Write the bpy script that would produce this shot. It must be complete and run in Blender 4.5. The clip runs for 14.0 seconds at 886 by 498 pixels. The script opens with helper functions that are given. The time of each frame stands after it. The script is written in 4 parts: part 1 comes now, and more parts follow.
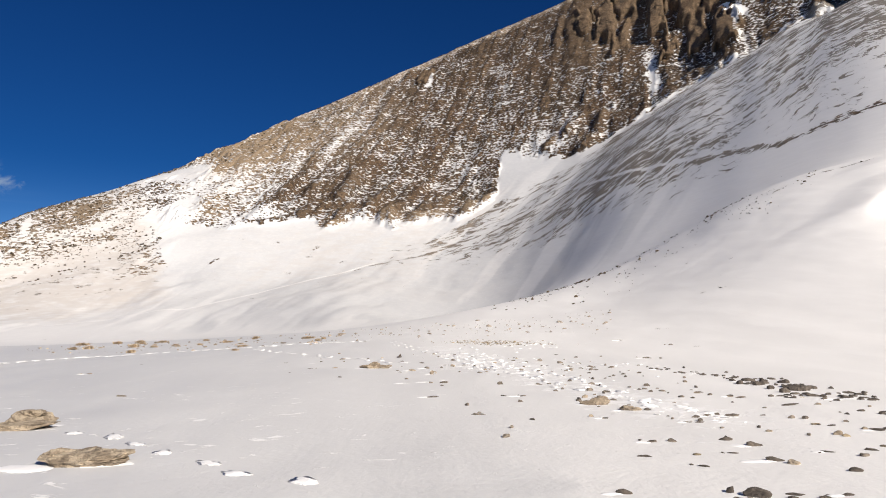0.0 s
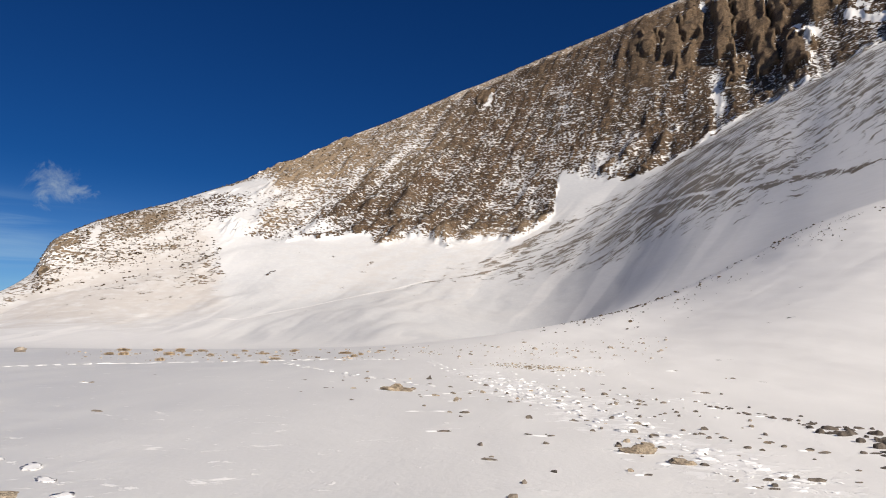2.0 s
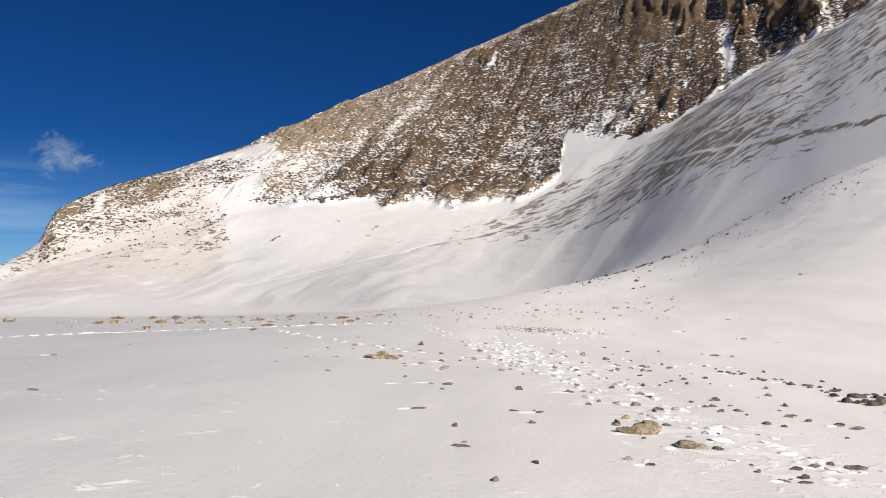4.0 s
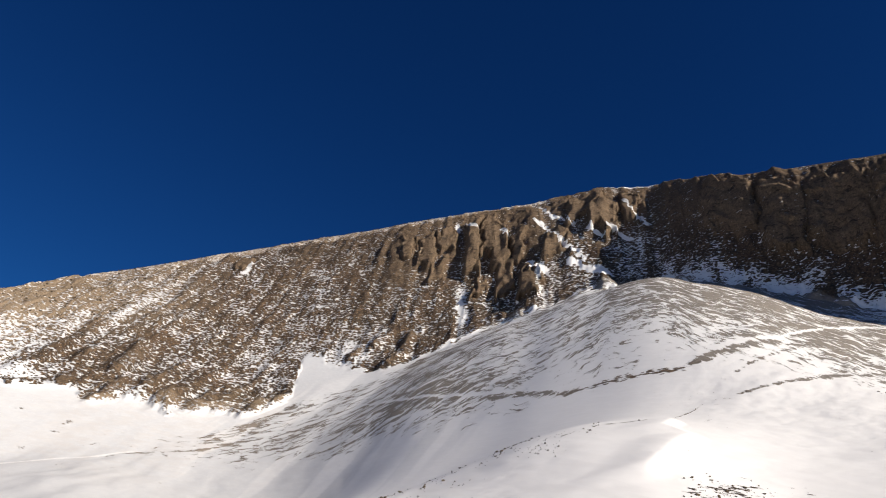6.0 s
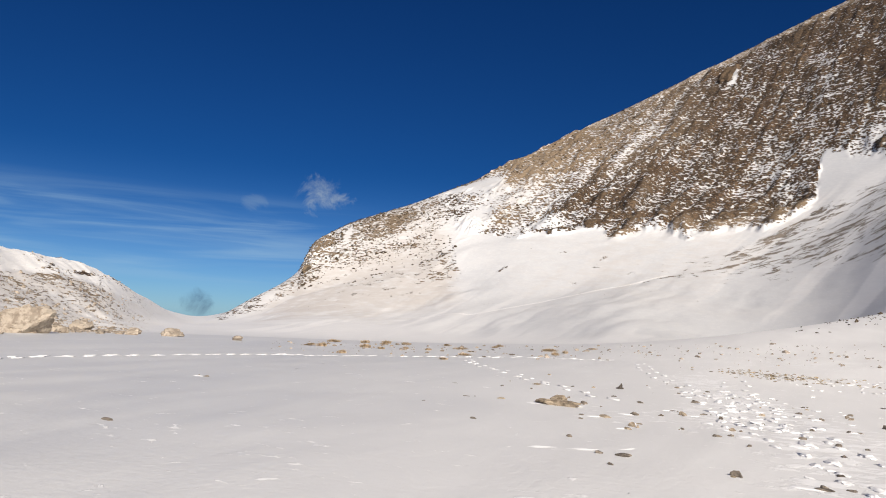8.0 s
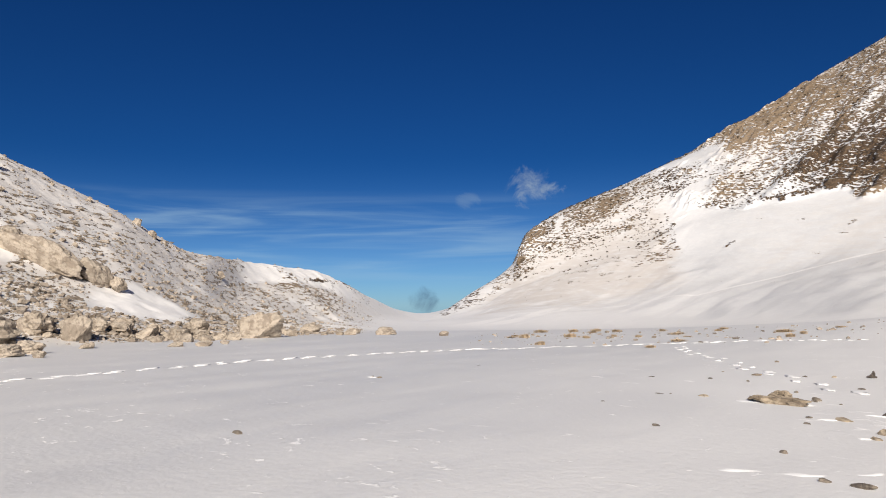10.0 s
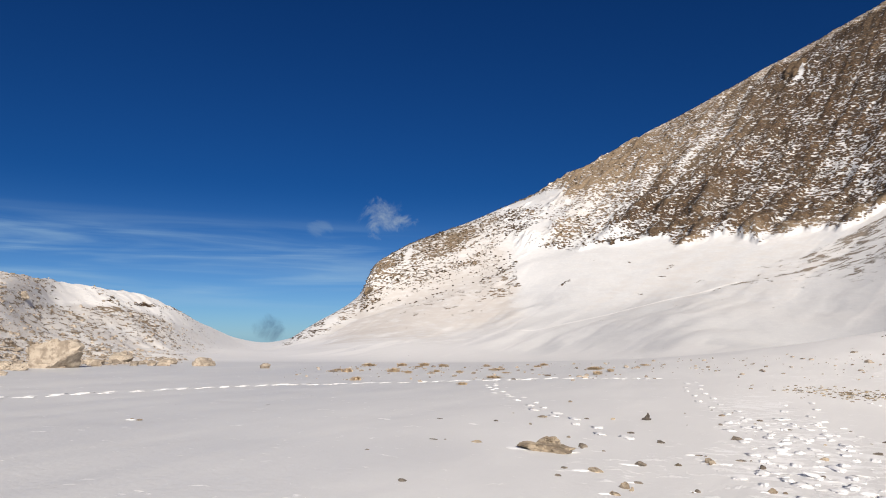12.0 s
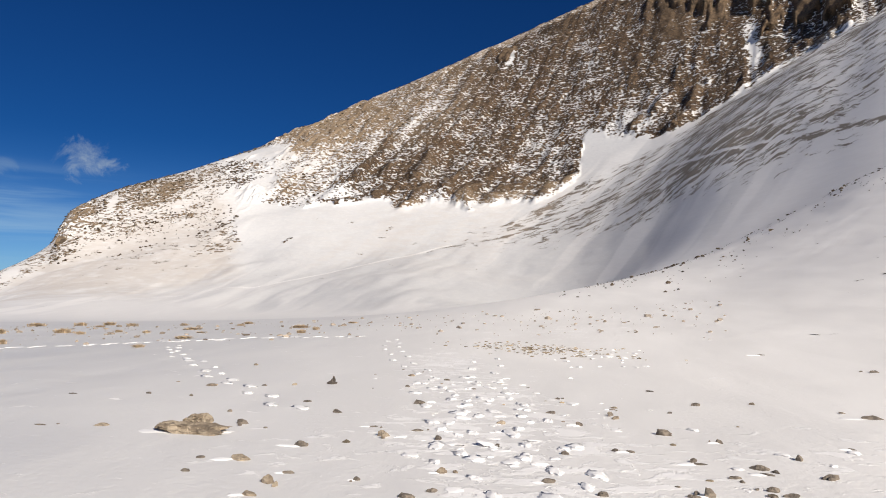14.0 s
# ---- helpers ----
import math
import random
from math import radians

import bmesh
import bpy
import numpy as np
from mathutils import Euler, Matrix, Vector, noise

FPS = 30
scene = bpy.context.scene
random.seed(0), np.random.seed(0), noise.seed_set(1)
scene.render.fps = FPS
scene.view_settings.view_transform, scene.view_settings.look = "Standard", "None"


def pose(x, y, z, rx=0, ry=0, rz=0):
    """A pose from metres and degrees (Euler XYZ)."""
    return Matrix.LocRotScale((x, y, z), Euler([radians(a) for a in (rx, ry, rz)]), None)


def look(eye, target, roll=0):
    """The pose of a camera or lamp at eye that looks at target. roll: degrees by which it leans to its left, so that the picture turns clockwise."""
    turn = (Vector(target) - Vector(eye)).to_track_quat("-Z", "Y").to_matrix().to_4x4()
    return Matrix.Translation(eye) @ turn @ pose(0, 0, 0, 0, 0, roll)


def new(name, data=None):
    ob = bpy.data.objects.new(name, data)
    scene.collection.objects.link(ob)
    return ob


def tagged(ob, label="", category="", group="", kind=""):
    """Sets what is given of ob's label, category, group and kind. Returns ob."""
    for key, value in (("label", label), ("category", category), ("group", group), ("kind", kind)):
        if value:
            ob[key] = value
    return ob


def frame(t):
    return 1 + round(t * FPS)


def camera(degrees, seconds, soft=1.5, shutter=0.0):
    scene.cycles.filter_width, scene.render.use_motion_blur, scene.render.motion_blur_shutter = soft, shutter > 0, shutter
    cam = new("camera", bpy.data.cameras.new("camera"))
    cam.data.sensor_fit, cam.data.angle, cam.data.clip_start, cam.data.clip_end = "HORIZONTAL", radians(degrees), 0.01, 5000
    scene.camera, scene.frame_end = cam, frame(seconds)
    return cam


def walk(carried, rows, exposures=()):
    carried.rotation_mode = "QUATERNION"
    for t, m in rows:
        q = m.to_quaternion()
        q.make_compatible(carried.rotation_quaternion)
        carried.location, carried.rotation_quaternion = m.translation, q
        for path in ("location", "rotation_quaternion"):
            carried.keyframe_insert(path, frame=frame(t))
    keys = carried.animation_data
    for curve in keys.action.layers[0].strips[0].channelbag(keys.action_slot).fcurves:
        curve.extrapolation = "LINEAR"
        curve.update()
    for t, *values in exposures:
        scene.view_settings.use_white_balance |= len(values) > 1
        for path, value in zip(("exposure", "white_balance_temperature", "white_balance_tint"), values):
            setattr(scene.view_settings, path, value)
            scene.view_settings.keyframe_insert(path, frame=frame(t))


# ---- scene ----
cam = camera(65.7, 14.0, soft=1.0)
# seconds, x, y, z, yaw, pitch, roll
PATH = [
    (0.0, 0.06, 0.08, 1.56, 0.14, 5.39, 0.64),
    (0.5, 0.12, 0.59, 1.58, 0.09, 6.71, -1.24),
    (1.0, 0.26, 1.05, 1.61, 3.95, 5.68, -1.37),
    (1.5, 0.53, 1.59, 1.59, 3.71, 4.95, -0.49),
    (2.0, 0.64, 2.06, 1.56, 4.51, 6.94, -1.71),
    (2.2, 0.69, 2.27, 1.55, 6.80, 3.78, 0.46),
    (4.3, 1.06, 3.80, 1.60, 4.25, 3.86, -1.61),
    (4.5, 1.10, 3.95, 1.63, 2.65, 5.25, -3.15),
    (5.0, 1.35, 4.36, 1.85, -18.69, 10.65, -5.52),
    (5.5, 1.43, 4.76, 1.65, -27.70, 22.84, -3.69),
    (6.0, 1.37, 5.10, 1.53, -17.99, 23.78, -6.05),
    (6.5, 1.25, 5.53, 1.49, 0.14, 18.92, -6.32),
    (7.0, 1.33, 6.20, 1.58, 11.45, 12.11, -1.98),
    (7.5, 1.37, 6.76, 1.56, 19.86, 10.48, -0.94),
    (8.0, 1.41, 7.21, 1.52, 24.01, 5.91, -2.69),
    (8.5, 1.32, 7.66, 1.55, 28.48, 4.50, -0.63),
    (9.0, 1.14, 8.28, 1.49, 33.52, 6.52, -2.60),
    (9.2, 1.21, 8.49, 1.48, 36.56, 6.00, -0.91),
    (11.3, 1.50, 10.16, 1.67, 45.08, 4.29, -0.02),
    (11.5, 1.65, 10.30, 1.67, 44.11, 5.42, 0.12),
    (12.0, 1.83, 10.66, 1.65, 29.57, 7.25, -0.56),
    (12.5, 1.96, 11.25, 1.67, 21.60, 5.57, 1.40),
    (13.0, 2.02, 11.78, 1.67, 13.49, 5.76, -1.56),
    (13.5, 1.97, 12.20, 1.64, 10.87, 5.34, -3.04),
    (14.0, 1.89, 12.70, 1.61, 6.73, 4.09, -1.00),
]
EXPOSURES = [(0.0, .32), (2.0, .2), (4.3, .22), (4.9, -.02), (5.5, -.2), (6.0, .36), (6.5, .68), (7.0, .7), (7.6, .27), (8.5, .2), (11.5, .2), (12.0, .22), (13.0, .2), (14.0, .2)]
walk(cam, [(t, pose(x, y, z, 90 + p, r, w)) for t, x, y, z, w, p, r in PATH], EXPOSURES)

# ---- sky and sun ----
SUN_AZ, SUN_EL = 138.0, 31.0
world = bpy.data.worlds.new("world")
scene.world = world
world.use_nodes = True
wn, wl = world.node_tree.nodes, world.node_tree.links
wn.clear()
w_out, w_bg, w_sky = wn.new("ShaderNodeOutputWorld"), wn.new("ShaderNodeBackground"), wn.new("ShaderNodeTexSky")
w_sky.sky_type, w_sky.sun_disc = "NISHITA", False
w_sky.sun_elevation, w_sky.sun_rotation = radians(SUN_EL), radians(SUN_AZ)
w_sky.altitude, w_sky.air_density, w_sky.dust_density, w_sky.ozone_density = 2300, 1.0, 0.3, 3.0
w_bg.inputs["Strength"].default_value = 0.063


def w_math(op, a, b=0.0, c=0.0):
    n = wn.new("ShaderNodeMath")
    n.operation = op
    for s, v in zip(n.inputs, (a, b, c)):
        if hasattr(v, "is_linked"):
            wl.new(v, s)
        else:
            s.default_value = v
    return n.outputs[0]


def w_ramp(v, lo, hi, out0=0.0, out1=1.0):
    n = wn.new("ShaderNodeMapRange")
    n.interpolation_type = "SMOOTHSTEP"
    wl.new(v, n.inputs[0])
    for s, x in zip(n.inputs[1:5], (lo, hi, out0, out1)):
        s.default_value = x
    return n.outputs[0]


def w_mix(f, a, b, blend="MIX"):
    n = wn.new("ShaderNodeMix")
    n.data_type, n.blend_type = "RGBA", blend
    for s, v in ((n.inputs[0], f), (n.inputs[6], a), (n.inputs[7], b)):
        if hasattr(v, "is_linked"):
            wl.new(v, s)
        else:
            s.default_value = v
    return n.outputs[2]


w_dir, w_xyz = wn.new("ShaderNodeTexCoord"), wn.new("ShaderNodeSeparateXYZ")
wl.new(w_dir.outputs["Generated"], w_xyz.inputs[0])
up = w_xyz.outputs["Z"]
# thin mountain air: deep blue overhead, paler low down
tint = w_mix(w_ramp(up, .0, .22), (.38, .62, .93, 1), (.064, .29, .60, 1))
tint = w_mix(w_ramp(up, .15, .62), tint, (.050, .26, .58, 1))
sky = w_mix(1.0, w_sky.outputs[0], tint, "MULTIPLY")
# a few wisps of cirrus over the pass, and one small puff
bearing = w_math("ARCTAN2", w_xyz.outputs["X"], w_xyz.outputs["Y"])
w_vec = wn.new("ShaderNodeCombineXYZ")
wl.new(w_math("MULTIPLY", bearing, 2.2), w_vec.inputs[0])
wl.new(w_math("MULTIPLY", up, 30.0), w_vec.inputs[1])
w_cirrus, w_puff = wn.new("ShaderNodeTexNoise"), wn.new("ShaderNodeTexNoise")
w_cirrus.inputs["Scale"].default_value, w_cirrus.inputs["Detail"].default_value, w_cirrus.inputs["Distortion"].default_value = 1.3, 6, .5
wl.new(w_vec.outputs[0], w_cirrus.inputs["Vector"])
w_puff.inputs["Scale"].default_value, w_puff.inputs["Detail"].default_value, w_puff.inputs["Roughness"].default_value = 20.0, 7, .68
w_puff.inputs["Distortion"].default_value = .6
wl.new(w_dir.outputs["Generated"], w_puff.inputs["Vector"])
band = w_math("MULTIPLY", w_ramp(up, .02, .08), w_ramp(up, .17, .12))
band = w_math("MULTIPLY", band, w_math("MULTIPLY", w_ramp(bearing, -1.7, -1.2), w_ramp(bearing, -.50, -.72)))
cirrus = w_math("MULTIPLY", band, w_ramp(w_cirrus.outputs[0], .40, .72, 0, .55))
sky = w_mix(cirrus, sky, (5.2, 7.6, 9.6, 1))


w_rgb = wn.new("ShaderNodeSeparateColor")
wl.new(w_puff.outputs["Color"], w_rgb.inputs[0])


def w_spot(az, el, wide, tall, ragged=0.0):
    """1 in the middle of a ragged oval of the sky, 0 outside."""
    dx = w_math("DIVIDE", w_math("SUBTRACT", bearing, radians(az)), radians(wide))
    dx = w_math("MULTIPLY_ADD", w_math("SUBTRACT", w_rgb.outputs[1], .5), ragged, dx)
    dy = w_math("DIVIDE", w_math("SUBTRACT", up, math.sin(radians(el))), radians(tall))
    dy = w_math("MULTIPLY_ADD", w_math("SUBTRACT", w_rgb.outputs[2], .5), ragged, dy)
    return w_ramp(w_math("ADD", w_math("MULTIPLY", dx, dx), w_math("MULTIPLY", dy, dy)), 1.0, .0)


puff = w_math("MULTIPLY", w_spot(-34.6, 9.6, 2.1, 1.8, 2.6), w_ramp(w_puff.outputs[0], .28, .72, .10, .75))
sky = w_mix(puff, sky, (5.5, 6.6, 7.6, 1))
puff2 = w_math("MULTIPLY", w_spot(-39.9, 8.8, 1.0, .8, 3.4), w_ramp(w_puff.outputs[0], .38, .74, .0, .2))
sky = w_mix(puff2, sky, (4.6, 6.2, 7.6, 1))
smudge = w_math("MULTIPLY", w_spot(-43.9, .3, 1.5, 1.2, 1.8), w_ramp(w_puff.outputs[0], .30, .62, .12, .75))
sky = w_mix(smudge, sky, (1.1, 2.0, 3.3, 1))
wl.new(sky, w_bg.inputs["Color"])
wl.new(w_bg.outputs[0], w_out.inputs["Surface"])

sun_data = bpy.data.lights.new("sun", "SUN")
sun_data.energy, sun_data.angle, sun_data.color = 5.0, radians(0.53), (1.0, 0.915, 0.805)
a_, e_ = radians(SUN_AZ), radians(SUN_EL)
sun_dir = Vector((math.sin(a_) * math.cos(e_), math.cos(a_) * math.cos(e_), math.sin(e_)))
sun = new("sun", sun_data)
sun.matrix_basis = look(sun_dir * 300, (0, 0, 0))

# ---- noise on arrays ----
def _hash(ix, iy, seed):
    h = (ix.astype(np.int64) * 374761393 + iy.astype(np.int64) * 668265263 + seed * 974711) & 0xFFFFFFFF
    h = ((h ^ (h >> 13)) * 1274126177) & 0xFFFFFFFF
    return ((h ^ (h >> 16)) & 0xFFFF) / 65535.0


def vnoise(x, y, seed=0):
    """Smooth value noise, -1 to 1."""
    ix, iy = np.floor(x), np.floor(y)
    fx, fy = x - ix, y - iy
    fx, fy = fx * fx * fx * (fx * (fx * 6 - 15) + 10), fy * fy * fy * (fy * (fy * 6 - 15) + 10)
    a = _hash(ix, iy, seed) * (1 - fx) + _hash(ix + 1, iy, seed) * fx
    b = _hash(ix, iy + 1, seed) * (1 - fx) + _hash(ix + 1, iy + 1, seed) * fx
    return 2 * (a * (1 - fy) + b * fy) - 1


def fbm(x, y, octaves=4, seed=0, gain=0.5):
    total, amp = 0 * x, 1.0
    for i in range(octaves):
        total = total + amp * vnoise(x, y, seed + 17 * i)
        x, y, amp = x * 2.03 + 11.7, y * 2.03 - 5.3, amp * gain
    return total


def ridged(x, y, octaves=4, seed=0):
    total, amp = 0 * x, 0.5
    for i in range(octaves):
        total = total + amp * (1 - 2 * np.abs(vnoise(x, y, seed + 13 * i)))
        x, y, amp = x * 2.1 + 3.1, y * 2.1 + 7.7, amp * 0.5
    return total


def step(lo, hi, v):
    s = np.clip((v - lo) / (hi - lo), 0, 1)
    return s * s * (3 - 2 * s)


def bump_at(v, mid, half):
    """1 at mid, 0 past half to both sides."""
    return 1 - step(0, 1, np.abs(v - mid) / half)


# ---- the plan of the land ----
# Bearing from the middle of the walk (degrees, clockwise from +y), then distance and height in metres of five lines:
# the rim of the level floor, the dip behind it, the middle of the slope, the foot of the rocks, the crest.
MID = (1.3, 6.5)
NORTH_WALL = [
    (-43.5, 56, -.55, 100, -1.6, 140, -2.0, 170, -2.1, 190, -1.9),
    (-39, 54, -.5, 110, -2.0, 150, -1.8, 190, .4, 230, 6.9),
    (-36.2, 53, -.45, 114, -2.1, 165, 0.5, 215, 5.9, 255, 16.0),
    (-34.8, 52, -.42, 114, -2.1, 168, 1.2, 217, 7.7, 270, 29.5),
    (-26, 49, -.3, 110, -1.9, 172, 3.4, 222, 19.3, 295, 52.6),
    (-20, 48, -.1, 105, -1.5, 176, 6.5, 230, 28.2, 305, 68.4),
    (-10, 54, .25, 95, -1.1, 188, 13.5, 236, 33.2, 345, 107.3),
]
CIRQUE = [
    (0, 68, 1.6, 98, 1.0, 205, 24, 240, 38, 362, 141.0),
    (7, 80, 3.4, 110, 2.8, 216, 36, 244, 51, 356, 156.4),
    (15, 92, 7.4, 122, 8.6, 223, 55, 247, 68, 340, 167.2),
    (20, 99, 12.3, 130, 14.8, 226, 67.5, 248, 80, 345, 177.0),
    (25, 103, 18.6, 137, 22.5, 225, 77, 240, 87, 338, 181.0),
    (30, 103, 21.2, 138, 29.5, 216, 80, 241, 95.7, 338, 187.4),
    (34, 101, 20.9, 135, 31.5, 207, 77.6, 236, 94.8, 326, 182.9),
    (38, 98, 20.3, 131, 33, 195, 73.6, 220, 89.6, 282, 162.2),
    (42, 96, 19, 127, 31.5, 186, 67, 211, 83, 258, 148.6),
    (50, 90, 16.3, 118, 28, 170, 53, 197, 70, 234, 135.5),
]
EAST_AND_SOUTH = [
    (62, 80, 13.0, 108, 23, 150, 43, 180, 60, 215, 121.6),
    (82, 66, 8, 95, 16, 140, 33, 165, 48, 205, 92),
    (115, 50, 2, 76, 6, 110, 15, 140, 24, 190, 58),
    (150, 42, .2, 70, .8, 110, 5, 140, 11, 190, 27),
    (180, 40, 0, 60, 0, 80, 2, 100, 5, 130, 13),
]
WEST_HILL = [
    (-110, 38, 0, 46, 2, 56, 5.5, 70, 12.0, 90, 22),
    (-78, 38, -.15, 46, 2.0, 56, 5.5, 70, 12.0, 88, 20.2),
    (-66, 42, -.3, 50, .9, 60, 3.0, 74, 7.4, 90, 13.2),
    (-60, 45, -.4, 57, .2, 70, 1.5, 85, 4.8, 100, 9.0),
    (-57, 48, -.45, 66, -.1, 80, 1.0, 104, 4.4, 120, 9.4),
    (-53, 51, -.5, 78, -.7, 98, .6, 122, 4.9, 140, 9.35),
    (-47.5, 55, -.55, 92, -1.4, 122, -1.2, 145, 1.0, 165, 3.6),
]
PLAN = np.array(sorted(WEST_HILL + NORTH_WALL + CIRQUE + EAST_AND_SOUTH), float)
PLAN = np.vstack([PLAN[-1], PLAN])
PLAN[0, 0] = -180.0


def hermite(xk, yk, x):
    """Monotone cubic through knots that run along the last axis."""
    h, dy = np.diff(xk), np.diff(yk)
    d = dy / h
    m = np.zeros_like(yk)
    same = d[..., 1:] * d[..., :-1] > 0
    m[..., 1:-1] = np.where(same, 2 * d[..., 1:] * d[..., :-1] / np.where(same, d[..., 1:] + d[..., :-1], 1), 0)
    m[..., 0], m[..., -1] = d[..., 0], d[..., -1]
    i = np.clip((x[..., None] >= xk[..., 1:-1]).sum(-1), 0, xk.shape[-1] - 2)[..., None]

    def take(a, j):
        return np.take_along_axis(np.broadcast_to(a, x.shape + a.shape[-1:]), j, -1)[..., 0]
    x0, x1, y0, y1, m0, m1 = take(xk, i), take(xk, i + 1), take(yk, i), take(yk, i + 1), take(m, i), take(m, i + 1)
    w = x1 - x0
    t = (x - x0) / w
    return (y0 * (1 + 2 * t) * (1 - t) ** 2 + m0 * w * t * (1 - t) ** 2 + y1 * t * t * (3 - 2 * t) + m1 * w * t * t * (t - 1))


def knots(az):
    """The distances and heights of the profile's knots at bearings az."""
    cols = [hermite(PLAN[:, 0], PLAN[:, k], az) for k in range(1, 11)]
    # the lower slopes turn more gently than the walls
    for k in range(6):
        cols[k] = sum(hermite(PLAN[:, 0], PLAN[:, k + 1], np.clip(az + d, -180, 180)) for d in (-5, -3, -1, 1, 3, 5)) / 6
    r = np.stack([0 * az, 0 * az + 16, cols[0] * .58] + cols[0::2] + [cols[8] * 1.5, cols[8] * 3, 0 * az + 4500], -1)
    z1 = cols[1]
    back = np.where(cols[9] > 100, .9, .75)
    z = np.stack([0 * az, 0 * az, z1 * .30] + cols[1::2] + [cols[9] * back, cols[9] * .2 - 30, 0 * az - 220], -1)
    return r, z


def line_at(az, r, bearings, distances, half):
    """1 on a line given by bearing and distance, 0 past half a width from it, and 0 past its ends."""
    ends = step(bearings[0] - .6, bearings[0] + .6, az) * (1 - step(bearings[-1] - .6, bearings[-1] + .6, az))
    return ends * bump_at(r, np.interp(az, bearings, distances), half)


def relief(x, y, az, r, k):
    """Unevenness of the land, and its cover: bare rock, downhill streaks, crags, clean snow with painted glare, dusty
    film with the crest's painted light, and broken crust, 0 to 1 each; last, how far the rock juts out.
    """
    r1, r2, r4, r5 = (k[..., i] for i in (3, 4, 6, 7))
    face = (r - r4) / (r5 - r4)                      # 0 foot of rocks, 1 crest
    fan = (r - r2) / (r4 - r2)                       # 0 dip, 1 foot of rocks
    big, mid, fine = fbm(x / 38, y / 38, 4, 3), fbm(x / 9, y / 9, 4, 7), fbm(x / 2.3, y / 2.3, 3, 9)
    arc = az * 4.2                                   # about metres along the wall
    ribs = ridged(arc / 26 + big * .35, face * 1.3, 4, 21)
    crag = ridged(arc / 9 + mid * .4, face * 7 + big * .5, 4, 31)
    # the foot of the rocks: it dips where ribs of rock run down into the snow, and rises over the drift in the corner
    foot = np.interp(az, (-22, -20, -16.4, -13.5, -11.9, -11.1, -10.5, -8.9, -7.2, -6, -4.6, -1.7, 1.9, 2.7, 4.4, 4.8, 5.9, 6.9, 9.2, 11.9, 16, 20, 40),
                     (.10, .055, .02, .03, .058, .03, -.05, -.026, .02, -.01, -.047, -.053, -.09, -.06, -.035, .16, .165, .108, .042, -.036, -.05, 0, 0))
    above = face - foot + .018 * fbm(arc / 3.5, face * 24, 3, 89) + .012 * mid + .008 * fine
    on_face = step(-.012, .022, above) * (1 - step(.97, 1.03, face)) * step(-23, -18, az + 3 * mid) * (1 - step(70, 90, az))
    cliffs = step(9, 12, az) * (1 - step(66, 80, az))
    west = 1 - step(-51, -44, az)
    east = step(30, 44, az)

    # gullies run down to the west on the long face, straight down under the cliffs
    lean = np.interp(az, (-15, 0, 10, 20), (18, 14, 4, -2))
    down = az - lean * (face - .4)
    gully = ridged(down / 3.1 + .12 * big, face * .6, 3, 51)
    rills = fbm(down / .62 + .1 * mid, face * 2.2, 3, 52)
    dz = on_face * (1 - step(.76, .92, face)) * (ribs * 1.6 + gully * 2.2 + rills * .45 + mid * .9 + fine * .35)
    # cliffs: blocks of rock under the crest, split by gullies; bearing, share of the way up, half width, half height, size
    block = 0 * x
    jut = on_face * (1 - step(.76, .92, face)) * (.3 * fine + .3 * rills + .4 * mid)
    rugged = 1.3 * ridged(arc / 6.5 + .3 * mid, face * 11, 3, 77) + .8 * vnoise(arc / 2.6 + .3 * fine, face * 24, 78)
    edge_a, edge_f = az + .35 * fbm(arc / 2.2, face * 14, 3, 33), face + .03 * fbm(arc / 3.0, face * 9, 3, 34)
    for b0, f0, wide, tall, size in ((12.2, .58, .9, .07, 5), (13.9, .54, .9, .09, 4.5), (15.6, .58, .8, .08, 5), (18.0, .48, .8, .18, 9), (19.4, .55, .7, .15, 7), (20.6, .46, .8, .16, 8), (22.2, .42, .7, .11, 6), (23.5, .20, 1.0, .09, 6), (25.4, .40, 1.2, .10, 4),
                                     (27.3, .57, 1.1, .09, 5), (29.0, .50, .9, .14, 7), (30.3, .44, .8, .12, 6), (31.9, .52, .8, .13, 5), (21.2, .27, .8, .08, 3.5), (19.0, .26, .7, .06, 3), (15.0, .43, .9, .05, 3),
                                     (40.5, .54, 2.4, .20, 5), (44.6, .48, 2.0, .22, 6), (48.8, .52, 2.8, .20, 5), (53.5, .50, 2.6, .22, 7), (58.3, .48, 2.8, .21, 6), (63, .50, 2.6, .20, 6),
                                     (-34.6, .66, 1.0, .22, 2.0), (-1.7, .70, .8, .045, 2.4)):
        here = (1 - step(.72, 1.0, np.abs(edge_a - b0) / wide)) * (1 - step(.70, 1.0, np.abs(edge_f - f0) / tall))
        block = np.maximum(block, here)
        jut = np.maximum(jut, here * (size * (.40 + .12 * crag) + rugged))
        dz = dz + here * size * .22
    # knolls of rock along the foot of the face: they shade their western sides
    lumps = 0 * x
    for b0, f0, wide, tall, size in ((-13.3, .26, .8, .035, 3.4), (-11.2, .21, .7, .05, 2.2), (-8.3, .18, .7, .09, 4.2), (-8.9, .04, .7, .06, 4.2), (-6.4, .07, .8, .06, 3.2), (-15.0, .045, 1.6, .02, 1.6), (-12.3, .075, .8, .025, 1.8),
                                     (-4.4, .03, .9, .06, 3.0), (-2.0, .02, .9, .06, 3.4), (-.2, .05, .8, .05, 2.8), (1.9, -.045, .6, .03, 3.6), (10.7, .15, .8, .05, 3.8), (12.4, .03, .9, .04, 3.6), (13.4, .12, .7, .04, 2.2), (8.7, .12, .8, .03, 1.6)):
        lean_a = az - (face - f0) * 12
        mound = np.exp(-(np.abs(lean_a - b0 + .25 * mid) / wide) ** 3 - ((face - f0) / tall) ** 2)
